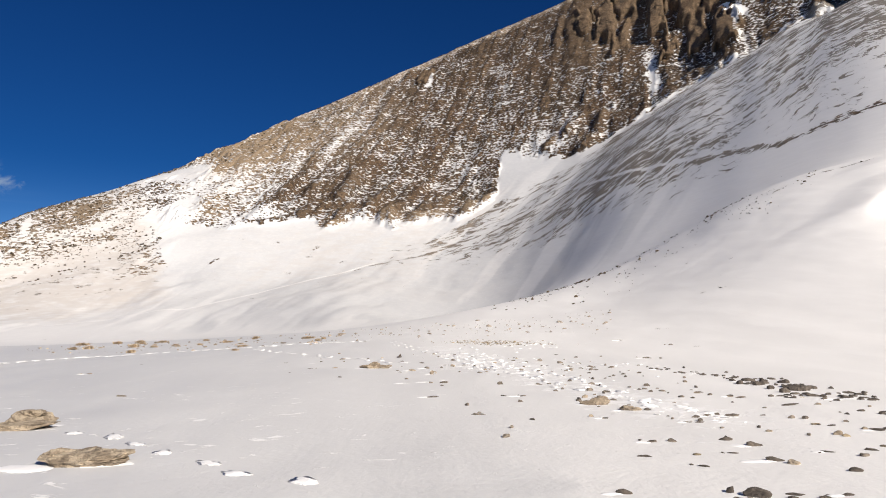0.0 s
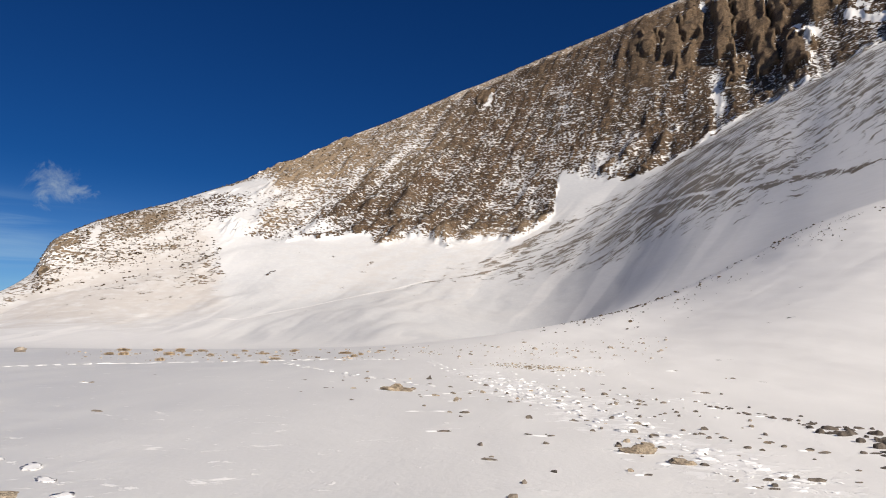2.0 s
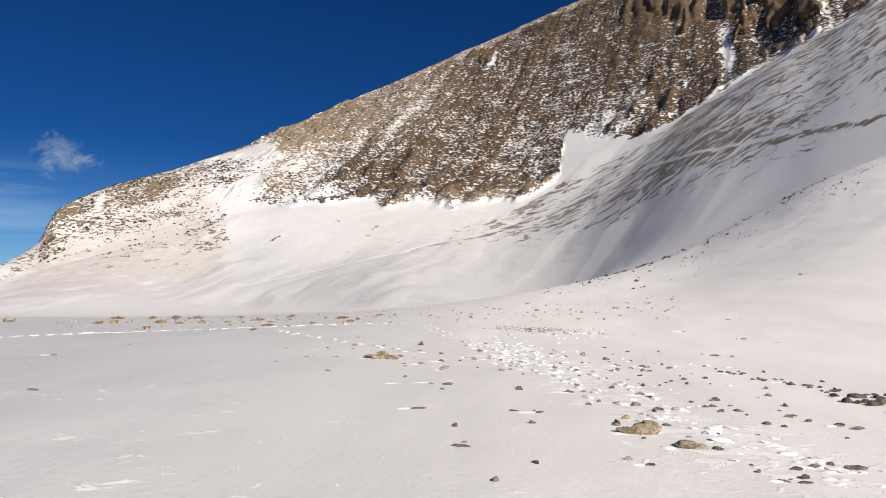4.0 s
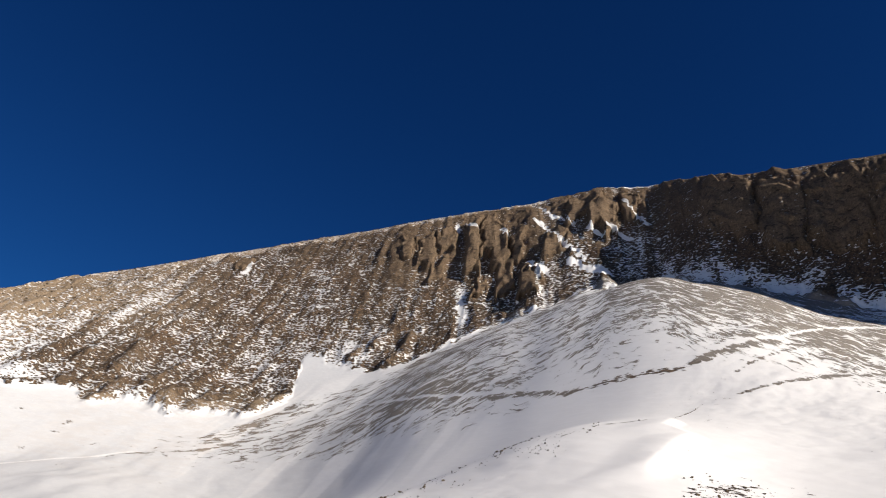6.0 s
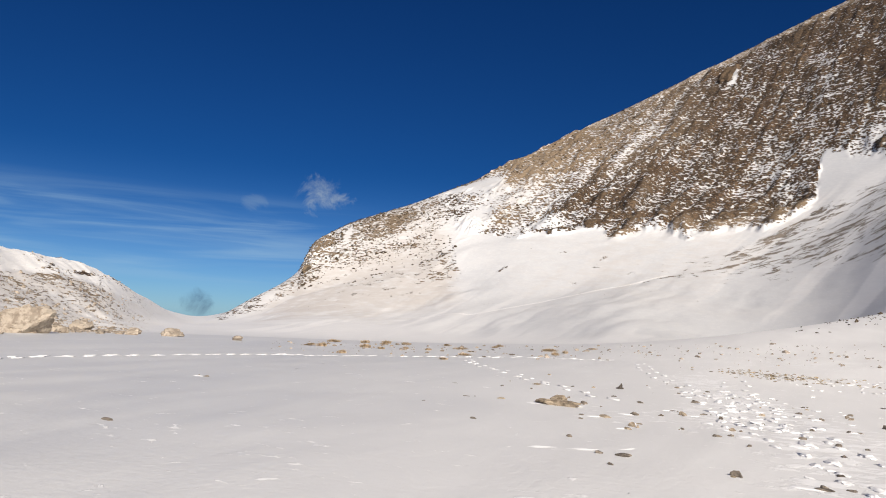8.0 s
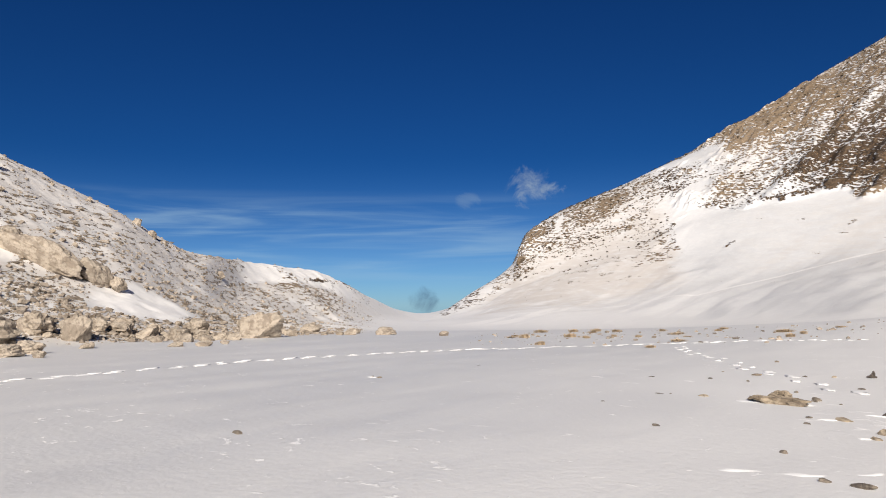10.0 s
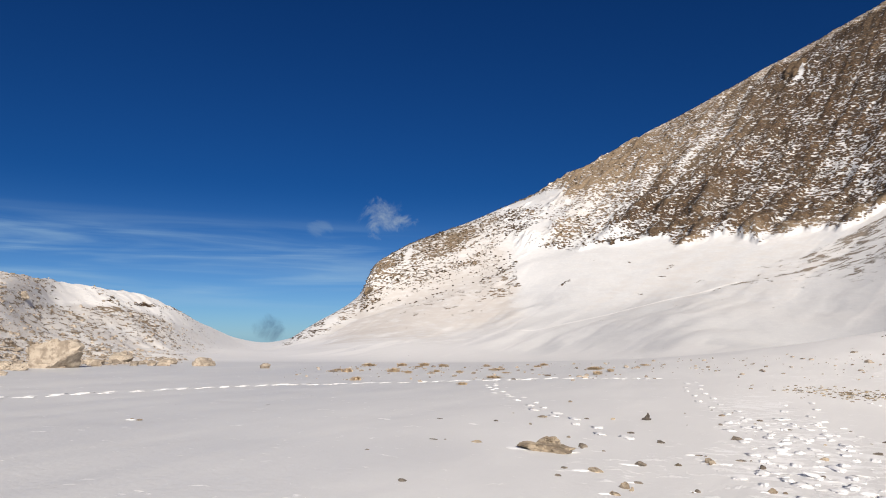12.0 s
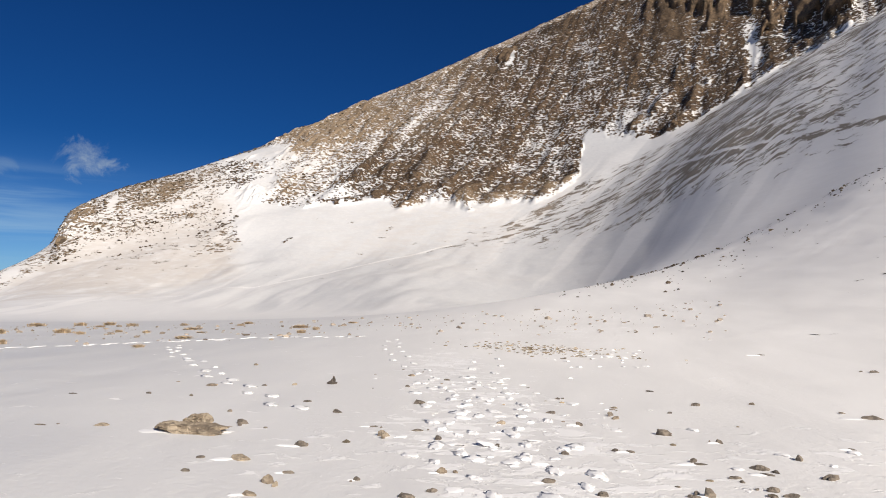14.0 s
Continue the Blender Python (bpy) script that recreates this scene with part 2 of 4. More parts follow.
        lumps = np.maximum(lumps, mound)
        jut = jut + mound * (size * .8 + 1.0 * crag + .4 * mid + .3 * fine)
        dz = dz + mound * size * .3
    lumps = lumps * step(-.6, .3, crag + .5 * mid + .1)
    # soft furrows that sweep down the snow from the fan
    sweep = az * 3.5 - (r - 100) * .45
    furrow = fbm(sweep / 22 + .3 * big, r / 120, 3, 41)
    furrow = furrow + .22 * fbm(sweep / 8 + .2 * big, r / 70, 3, 44) * (1 - step(-10, -1, az))
    dz = dz + furrow * (.75 - .45 * step(-8, 4, az)) * step(.03, .3, fan) * (1 - step(.6, 1.0, fan)) * step(-34, -22, az) * (1 - step(16, 24, az))
    # the fan's western flank falls away from the sun
    dz = dz + 10 * step(4, 31, az) * (1 - step(33, 56, az)) * step(-.2, .35, fan) * (1 - step(.57, 1.05, fan))
    dz = dz - 7 * bump_at(az, 2, 14) * step(.05, .32, fan) * (1 - step(.52, 1.02, fan))
    # a bank of drifted snow on the eastern slope, its steep side to the sun
    bank_x = np.interp(y, (58, 62, 68, 74, 80, 84, 91, 96), (36.0, 38.5, 45.5, 52.2, 52.6, 56.5, 61.2, 65.0)) + .5 * mid
    bank = step(57, 63, y) * (1 - step(86, 93, y)) * bump_at(x, bank_x + 2, 10) * (x > 20)
    dz = dz + .7 * bank * (1 - step(-.8, 2.6, x - bank_x))
    dz = dz + 2.4 * step(8, 33, az + .6 * mid) * (1 - step(33.5, 45, az + .6 * mid)) * bump_at(r, 76, 38)
    slope = step(.1, .5, fan) * (1 - step(-.05, .05, face))
    dz = dz + slope * (big * .5 + .10 * mid) * step(-43, -34, az)
    dz = dz + west * step(0, .4, (r - r1) / (r5 - r1)) * (mid * .35 + fine * .14)
    dz = dz + step(14, 40, r) * (1 - step(r1 * .9, r1 * 1.15, r)) * mid * .035 + .012 * fbm(x / 1.6, y / 1.6, 3, 15) * (1 - step(25, 60, r))
    dz = dz + east * step(r1 * .7, r2, r) * (1 - step(0, .2, face)) * (mid * .22 + fine * .06)

    bare = np.full(np.shape(x), .05)

    def lay(amount, where):
        nonlocal bare
        bare = bare * (1 - where) + amount * where
    lay(.645 + .05 * ribs + .07 * big + .05 * mid + .13 * step(-4, 12, az) + .08 * bump_at(az, -4, 10) * step(.1, .3, face) + .10 * (1 - step(-14, -4, az)) * step(.3, .6, face) + .06 * face, on_face)
    bare = bare + (.12 * (gully - .35) + .10 * rills) * on_face
    bare = bare - .05 * on_face * bump_at(face, .24, .2) * step(-14, -9, az) * (1 - step(0, 6, az))
    lay(.74 + .1 * rills, on_face * step(.74, .88, face + .05 * big) * (1 - step(8, 20, az)))
    lay(.42, on_face * np.exp(-((down + 9.9 - .3 * mid) / .6) ** 2 - ((face - .43) / .11) ** 2))
    lay(.34 + .12 * rills, on_face * bump_at(az, 8.6, 4.2) * bump_at(face, .14, .13))
    lay(.30, on_face * bump_at(az, -16.5, 5.5) * (1 - step(.12, .24, face + .04 * mid)))
    lay(.80, on_face * bump_at(az, -15.8, 5) * bump_at(above, .022, .022) * step(-.5, .0, fbm(arc / 3, arc * 0, 3, 91)))
    lay(1.0, on_face * step(.25, .7, block))
    lay(.74, step(.2, .7, lumps))
    lay(.80, bump_at(face, .86, .07 + .02 * mid) * step(-40, -34, az) * (1 - step(14, 24, az)))
    lay(.0, step(.79, .85, face + .02 * mid) * step(22, 28, az) * (1 - step(39, 43, az)))
    # the shaded cliffs: bare above, banked snow at their foot
    shaded = step(33, 37, az) * on_face
    cone = fbm(arc / 9, face * 2.5, 4, 93)
    lay(.86 + .1 * crag, shaded * step(.12, .34, face + .12 * cone))
    lay(.26 + .25 * mid + .12 * fine - .5 * cone, shaded * (1 - step(.06, .26, face + .12 * cone)))
    # the end of the ridge: ledges, a turfy patch, snow lying along the crest
    ledges = vnoise(arc / 14, face * 18 + .8 * mid, 61) + .6 * vnoise(arc / 5, face * 44 + .8 * mid, 62)
    nose = step(-37.5, -35.5, az) * (1 - step(-23, -18, az))
    lay(.40 + .16 * ledges + .06 * fine, nose * step(.05, .30, face))
    lay(.42 + .10 * fine, step(-43, -41, az) * (1 - step(-37, -35.5, az)) * step(.1, .4, face))
    lay(.42 + .15 * ledges, bump_at(az, -18.5, 4.5) * bump_at(face, .38, .2))
    lay(.70 + .16 * ledges, bump_at(az, -29.0, 3.6) * bump_at(face + (az + 29) * .04, .66, .27))
    lay(.04, step(-28.5, -26.5, az) * (1 - step(-19.6, -18.6, az + .5 * mid)) * bump_at(face - np.interp(az, (-28, -25, -22, -19), (.94, .86, .68, .50)) + .02 * mid, 0, np.interp(az, (-28, -25, -22, -19), (.03, .08, .16, .09))))
    lay(.05 + .08 * ledges, step(-27, -24.5, az - face * 4) * (1 - step(-21.5, -19.5, az)) * bump_at(face + .03 * mid, .26, .17))
    lay(.74, bump_at(az, -34.4, 1.9) * bump_at(face, .72, .28))
    lay(.03, bump_at(az - face * 2 + .1 * mid, -33.5, .5) * bump_at(face, .66, .2))
    lay(.02, bump_at(az, -38.2, 1.0) * bump_at(face, .55, .3))
    lay(.20 + .12 * ledges + .05 * fine, bump_at(az, -31.0, 8) * bump_at(fan, .95, .5))
    lay(.34 + .12 * fine + .08 * ledges, step(-28.5, -24.8, az + mid + (1 - fan) * 4) * (1 - step(-23.2, -22.9, az + .2 * mid - (1 - fan) * 2)) * bump_at(fan, .93, .30))
    lay(.02, step(-23.2, -22.9, az + .2 * mid - (1 - fan) * 2) * (1 - step(-21.0, -19.6, az + .6 * mid)) * bump_at(fan, .97, .16))
    # pale strip under the skyline: grazing light put into its colour
    brow = step(.75, .81, face + .015 * mid) * step(-25, -20, az) * (1 - step(22, 28, az))
    lay(.52 + .05 * rills, brow)
    for b0, f0, wide, tall in ((-19.3, .805, .9, .014), (-13.1, .72, .7, .010), (-9.0, .757, 1.4, .010), (-7.2, .785, 1.2, .008), (-14.2, .90, .8, .012), (-5.4, .70, 1.2, .012), (-17.0, .93, .7, .012), (-11.0, .86, .6, .010)):
        lay(.62, bump_at(az, b0, wide) * bump_at(fan - (az - b0) * .022 + .01 * mid, f0, tall))
    # snow lying in the gullies of the face
    lay(.02, step(4.2, 5.0, az + .45 * fine + .3 * mid + (face - .1) * -3) * (1 - step(10.5, 13.5, az + .6 * mid)) * (1 - step(-.012, .012, above)) * step(-.16, -.06, face))
    lay(.02, bump_at(az + face * 2.6 + .22 * fine + .25 * mid, 17.9, .72) * bump_at(face, .19, .17))
    lay(.05, bump_at(az + (face + .02) * -22, 16.9 + .3 * mid, .8) * bump_at(face, -.02, .06))
    # ramps of snow that slant down across the cliffs
    for bearings, shares, half in (((23.7, 26.1, 28.2), (.57, .375, .23), .022), ((23.4, 25.0, 27.0), (.77, .60, .46), .017), ((26.8, 28.5, 30.4), (.25, .16, .085), .028), ((31.5, 33.6), (.56, .39), .018),
                                   ((30.1, 32.2), (.39, .33), .018), ((23.2, 25.0), (.30, .23), .019), ((17.3, 18.3), (.62, .585), .018), ((28.3, 29.8), (.40, .33), .014), ((20.6, 21.6), (.53, .48), .013)):
        lay(.0, on_face * step(.08, .35, line_at(az + .12 * fine, face + .014 * fine + .01 * mid, bearings, shares, half)))
    lay(.06, bump_at(az, 24.4 + .3 * mid, .5) * bump_at(face, .22, .12))
    lay(.05, bump_at(az + .3 * mid, 16.6, .5) * bump_at(face, .66, .07))
    lay(.06, bump_at(az - (face - .64) * 13 + .2 * fine, -1.0, .4) * bump_at(face, .635, .075))
    # the streaked fan under the cliffs
    lower = np.interp(az, (-10, -2.6, 5.5, 11.4, 18.8, 24.9, 33, 42, 60), (.66, .686, .62, .42, .17, .09, .06, .03, .0))
    upper = np.interp(az, (-10, -2, 2, 5, 12, 18, 24), (.76, .85, .91, .945, .95, .97, 1.05))
    inside = fan + .04 * big + .02 * mid - lower
    on_fan = step(-11, -7, az) * (1 - step(66, 78, az)) * step(-.05, .06, inside) * (1 - step(upper - .03, upper + .02, fan)) * (1 - step(0, .05, face))
    lay(.22 + .24 * step(.0, .30, inside) + .03 * step(6, 17, az) + .07 * step(30, 40, az) + .12 * big + .07 * mid, on_fan)
    # sheep tracks across the slopes, each a brown edge, the long one with trodden snow above it
    lines = line_at(az, r, (27, 28.4, 33.5, 37.7), (86, 92, 96, 120), 1.5) * step(-.3, .3, mid + .3)
    lines = np.maximum(lines, line_at(az, r, (40.3, 46.9, 51.8, 56.4), (123, 130, 135.5, 147.6), 1.5))
    lines = np.maximum(lines, line_at(az, r, (40.0, 44.8, 50.3, 55), (132, 143.6, 163.4, 172), 1.5))
    lay(.62, lines)
    track_r = np.interp(az, (-9.7, -5.9, -1.6, 2.2, 10.1, 13.8, 17.2, 21, 27, 30.5, 36.1, 43.4, 50.3, 53, 57, 61), (189, 201, 205, 213, 212, 191, 179, 168, 151, 147.5, 140.8, 147, 175, 184, 185, 181))
    on_track = step(-9, -7, az) * (1 - step(60, 62, az))
    lay(.54 + .08 * step(0, 12, az) + .1 * mid, on_track * bump_at(r, track_r - 2.2, 1.3 + 1.1 * step(0, 14, az)))
    lay(.05, on_track * bump_at(r, track_r + .4, 1.3) * (1 - bump_at(az, 32, 12)))
    # stony and grassy patches on the eastern slope
    lay(.48 + .12 * fine, bump_at(az, 40.2, 6.6) * bump_at(r, 60 + .2 * (az - 39), 19))
    stony = step(0, 3.5, az - 48.6 - np.maximum(r - 62, 0) * .18 + mid * 1.5) * step(30, 42, r) * (1 - step(0, .1, fan))
    lay(.43 + .1 * big + .06 * fine, stony)
    rim = bump_at(az, 18, 14) * bump_at(r, r1 * .97, 16)
    lay(.20 + .1 * mid, rim)
    # the western hill
    hill = west * step(-.05, .12, (r - r1) / (r5 - r1))
    lay(.37 + .14 * big + .05 * mid + .05 * step(-68, -60, az), hill)
    lay(.27 + .1 * mid, hill * (1 - step(-72, -64, az)) * step(67, 74, r))
    hump = step(-58.5, -56.5, az + .5 * mid) * (1 - step(-47, -44, az)) * step(.12, .3, face + .08 * mid)
    drift = bump_at(az + mid * .8, -63.6, 6.2) * bump_at(r - (az + 64) * .8, 61 + mid * 1.5, 7.5)
    drift = np.maximum(drift, bump_at(az + mid * .8, -75.0, 4.2) * bump_at(r, 64 + 1.5 * mid, 5.5))
    drift = hill * np.maximum(step(.1, .5, drift), hump)
    lay(.03 + hump * (.14 + .2 * mid + .12 * fine), drift)
    lay(.66, hill * bump_at(az - (face - .5) * 6, -51.5, 1.0) * bump_at(face, .5, .3))
    lay(.85, hill * bump_at(az, -54.2, 2.6) * bump_at(face, .97, .04))
    # the rough strip across the floor
    lay(.16, bump_at(r, 34 + 3 * big, 9) * bump_at(az, 2, 22))
    # clean drifted snow against the dull crust of the floor, and glare painted as whiter snow
    round_az = np.where(az < -110, -70 - (az + 110) * 100 / 70, az)   # joins behind
    clean_glare = np.clip(step(-10, 12, x + 1.5 * big) * (1 - .45 * step(r1, r2, r)) * step(-70, 30, round_az) + .28 * step(r1, r2, r) + .4 * step(8, 30, az) * step(20, 50, r) + .45 * step(-24, 4, az) * step(15, 34, r) + .17 * step(-13, -2, x) + .20 * bump_at(x, 1, 9) * (1 - step(24, 40, y)) + .12 * big, 0, 1)
    path = line_at(az, r, (-36, -31, -28.7, -21.6, -15.3, -9.7, -6), (150, 152, 154, 157.5, 177, 189, 200), 1.15)
    blown = step(-.2, .2, fbm(sweep / 7 + .25 * big, r / 90, 4, 43)) * step(.02, .25, fan) * (1 - step(-.05, .05, face)) * step(-44, -36, az) * (1 - step(24, 34, az))
    # snow colour greyed under the face to offset the strong sun on it
    clean_glare = np.clip(clean_glare + .35 * step(r1, r2, r) * step(-60, -48, az) * (1 - step(-26, -14, az)) - 1.0 * step(.05, .3, fan) * step(-28, -12, az) * (1 - step(10, 24, az)) + .5 * blown, 0, 1)
    clean_glare = np.maximum(np.maximum(clean_glare, path), drift * .95)
    # sun glare on the eastern slope, put into the whiteness of the snow
    clean_glare = np.clip(clean_glare + .7 * bump_at(az, 33, 14) * bump_at(r, 74, 42) + bank, 0, 1)
    flow = np.clip(on_fan + stony + lines + rim, 0, 1)
    crags = np.clip(on_face * np.maximum(block, .5 * cliffs * step(.3, .45, face) * (1 - step(.78, .84, face))) + .6 * step(.3, .8, lumps), 0, 1)
    # real dust on the slopes; the brow term paints the crest's grazing light
    dust_rimlight = np.clip(west * .6 * step(r1 * .93, r1 * 1.05, r) * (1 - drift) + step(-42, -36, az + mid) * (1 - step(-24.5, -22.4, az + .3 * mid - (1 - fan) * 2)) * .74 * step(.25, .75, fan + .08 * mid) * (1 - .4 * step(.2, .6, face)) + .10 * on_face * (1 - cliffs) + .26 * on_face * (1 - step(-10, 0, az)) * step(.2, .5, face) + (.20 + .18 * blown) * step(.3, .8, fan) * (1 - step(-.02, .03, face)) * step(-25, -16, az) * (1 - step(2, 10, az)) + .9 * brow + .35 * bump_at(az, -28.3, 4) * bump_at(face, .62, .25) + .30 * bump_at(az, -19, 6) * step(.05, .2, face), 0, 1)
    track = bump_at(x - np.interp(y, (9, 11, 13, 19, 21, 24, 26, 36), (4.3, 3.7, 3.2, 2.2, 1.5, 1.4, .6, -1.0)), 0, 1.9) * step(8, 11, y) * (1 - step(28, 36, y))
    broken = np.clip(track + .5 * bump_at(y, 20.5, 3.5) * step(-3, 0, x) * (1 - step(5, 7, x)) + .6 * bump_at(r, 33, 6) * bump_at(az, 3, 9) + .12 + .38 * step(.2, .5, fbm(x / 1.1, y / .8, 3, 95)) * (1 - step(-3, 3, x)) * (1 - step(12, 18, y)), 0, 1) * (1 - step(40, 60, r))
    broken = np.maximum(broken, path)
    return dz, np.clip(bare, 0, 1), flow, crags, clean_glare, dust_rimlight, broken, jut


def land(x, y):
    """Height, bare share, streak share and crag share of the land at places x, y."""
    dx, dy = x - MID[0], y - MID[1]
    r, az = np.hypot(dx, dy), np.degrees(np.arctan2(dx, dy))
    kr, kz = knots(az)
    dz, bare, flow, crag = relief(x, y, az, r, kr)[:4]
    return hermite(kr, kz, r) + dz, bare, flow, crag


def farther(az, r, k):
    """How much farther off than the plan the great walls stand: the plan is drawn small beyond the floor's rim."""
    return 1 + .6 * step(k[..., 3] * 1.05, k[..., 5], r) * step(-50, -41, az) * (1 - step(100, 130, az))


EYE = np.array([MID[0], MID[1], 1.6])


def on_wall(az, r):
    """Place and scale of a point of the walls, by bearing and distance in the plan."""
    x, y = MID[0] + r * np.sin(np.radians(az)), MID[1] + r * np.cos(np.radians(az))
    z, bare, _, _ = land(x, y)
    s = farther(az, r, knots(az)[0])
    return EYE + (np.stack([x, y, z], -1) - EYE) * s[..., None], s, bare


def ground_z(x, y):
    return float(land(np.array([float(x)]), np.array([float(y)]))[0][0])

# ---- materials ----
def material(name):
    m = bpy.data.materials.new(name)
    m.use_nodes = True
    return m, m.node_tree.nodes, m.node_tree.links, m.node_tree.nodes["Principled BSDF"]


class Graph:
    """Short hand for node wiring."""
    def __init__(self, name):
        self.m, self.n, self.l, self.bsdf = material(name)

    def put(self, socket, value):
        if hasattr(value, "is_linked"):
            self.l.new(value, socket)
        else:
            socket.default_value = value

    def coords(self, scale=(1, 1, 1), kind="Object", turn=(0, 0, 0)):
        t, mp = self.n.new("ShaderNodeTexCoord"), self.n.new("ShaderNodeMapping")
        mp.inputs["Scale"].default_value, mp.inputs["Rotation"].default_value = scale, turn
        self.l.new(t.outputs[kind], mp.inputs["Vector"])
        return mp.outputs[0]

    def noise(self, vec, scale=1.0, detail=4.0, rough=.55, warp=0.0):
        t = self.n.new("ShaderNodeTexNoise")
        self.l.new(vec, t.inputs["Vector"])
        t.inputs["Scale"].default_value, t.inputs["Detail"].default_value = scale, detail
        t.inputs["Roughness"].default_value, t.inputs["Distortion"].default_value = rough, warp
        return t.outputs[0]

    def cells(self, vec, scale=1.0, feature="F1"):
        t = self.n.new("ShaderNodeTexVoronoi")
        t.feature = feature
        self.l.new(vec, t.inputs["Vector"])
        t.inputs["Scale"].default_value = scale
        return t.outputs["Distance"]

    def attr(self, name):
        a = self.n.new("ShaderNodeAttribute")
        a.attribute_name = name
        return a.outputs["Fac"]

    def math(self, op, a, b=0.0, c=0.0):
        t = self.n.new("ShaderNodeMath")
        t.operation = op
        for s, v in zip(t.inputs, (a, b, c)):
            self.put(s, v)
        return t.outputs[0]

    def ramp(self, v, lo, hi, out0=0.0, out1=1.0):
        t = self.n.new("ShaderNodeMapRange")
        t.interpolation_type = "SMOOTHSTEP"
        for s, x in zip(t.inputs, (v, lo, hi, out0, out1)):
            self.put(s, x)
        return t.outputs[0]

    def mix(self, f, a, b):
        t = self.n.new("ShaderNodeMix")
        t.data_type = "RGBA"
        self.put(t.inputs[0], f)
        self.put(t.inputs[6], a if hasattr(a, "is_linked") else (*a, 1))
        self.put(t.inputs[7], b if hasattr(b, "is_linked") else (*b, 1))
        return t.outputs[2]

    def bump(self, height, distance, strength=1.0, normal=None):
        t = self.n.new("ShaderNodeBump")
        self.put(t.inputs["Height"], height)
        self.put(t.inputs["Strength"], strength)
        t.inputs["Distance"].default_value = distance
        if normal:
            self.l.new(normal, t.inputs["Normal"])
        return t.outputs[0]

    def finish(self, colour, rough, normal=None, spec=.5):
        self.put(self.bsdf.inputs["Base Color"], colour if hasattr(colour, "is_linked") else (*colour, 1))
        self.put(self.bsdf.inputs["Roughness"], rough)
        self.put(self.bsdf.inputs["Specular IOR Level"], spec)
        if normal:
            self.l.new(normal, self.bsdf.inputs["Normal"])
        return self.m


def land_material(name, k):
    """Snow over scree; k: how fine its pattern is."""
    g = Graph(name)
    bare, flow, crag, dust_rimlight, broken = (g.attr(key) for key in ("bare", "flow", "crag", "dust_rimlight", "broken"))
    flat = g.coords((k, k, k))
    if k < 1:
        ledge = g.noise(g.coords((.34, .34, 1.05)), 1.0, 6, .72, .5)
    else:
        ledge = g.noise(g.coords((.42, .42, 1.9)), 1.35, 6, .62, .3)
    streak = g.math("MULTIPLY_ADD", g.math("SUBTRACT", g.noise(g.coords((.20, .50, 1), "UV"), 1.0, 6, .70, .9), .5), 1.5, .5)
    clump = g.noise(flat, .11, 4, .5)
    speck = g.noise(flat, 2.4, 4, .6)
    n = g.math("ADD", g.math("MULTIPLY", ledge, g.math("SUBTRACT", 1.0, flow)), g.math("MULTIPLY", streak, flow))
    n = g.math("MULTIPLY_ADD", g.math("SUBTRACT", n, .5), 1.6 if k < 1 else 1.75, .5)
    if k < 1:
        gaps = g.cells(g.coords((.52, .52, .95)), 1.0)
        n = g.math("MULTIPLY_ADD", g.math("MULTIPLY", g.math("MULTIPLY", g.math("SUBTRACT", .50, gaps), g.ramp(bare, .12, .42)), g.math("SUBTRACT", 1.0, g.math("MAXIMUM", flow, g.math("MULTIPLY", crag, .85)))), .95, n)
    n = g.math("MULTIPLY_ADD", g.math("SUBTRACT", speck, .5), .12 if k < 1 else .35, n)
    n = g.math("MULTIPLY_ADD", g.math("SUBTRACT", clump, .5), .55, n)
    n = g.math("MULTIPLY_ADD", g.math("SUBTRACT", bare, .5), .95, n)
    if k < 1:
        strata = g.noise(g.coords((.055, .055, .62)), 1.0, 3, .55, .3)
        n = g.math("MULTIPLY_ADD", g.math("MULTIPLY", g.math("SUBTRACT", strata, .5), g.math("SUBTRACT", 1.0, flow)), .75, n)
    edge = g.math("MULTIPLY", flow, -.03 if k < 1 else .03)
    rock = g.ramp(n, g.math("SUBTRACT", .45 if k < 1 else .475, edge), g.math("ADD", .58 if k < 1 else .54, edge))
    rock = g.math("MULTIPLY", rock, g.math("MULTIPLY_ADD", flow, -.16, 1.0))
    # rock and dead turf
    tone = g.noise(flat, .05, 3, .6)
    grain = g.noise(flat, 1.3, 8, .7)
    stone = g.mix(g.ramp(tone, .35, .65), (.145, .088, .050), (.108, .074, .048))
    stone = g.mix(g.ramp(grain, .35, .7), stone, (.030, .022, .016))
    stone = g.mix(g.ramp(g.noise(flat, .35, 5, .6), .54, .70), stone, (.175, .118, .069))
    if k < 1:
        stone = g.mix(g.ramp(g.noise(flat, 1.15, 3, .7), .54, .62, 0, .7), stone, (.29, .195, .115))
        # shade between the blocks, put into the colour as near-black gaps
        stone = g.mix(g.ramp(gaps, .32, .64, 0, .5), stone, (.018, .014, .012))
    stone = g.mix(g.math("MULTIPLY", flow, .7), stone, g.mix(g.ramp(grain, .3, .7), (.225, .175, .12), (.125, .098, .068)))
    stone = g.mix(crag, stone, g.mix(g.ramp(grain, .3, .7), (.31, .212, .13), (.098, .070, .046)))
    if k < 1:
        joints = g.noise(g.coords((.16, .16, .30)), 1.0, 6, .72, .8)
        stone = g.mix(g.math("MULTIPLY", g.ramp(joints, .36, .47, .8, 0), crag), stone, (.030, .024, .019))
    stone = g.mix(g.ramp(dust_rimlight, .1, .5, 0, .8), stone, g.mix(g.ramp(grain, .3, .7), *(((.37, .28, .19), (.22, .165, .11)) if k < 1 else ((.42, .335, .24), (.25, .195, .14)))))
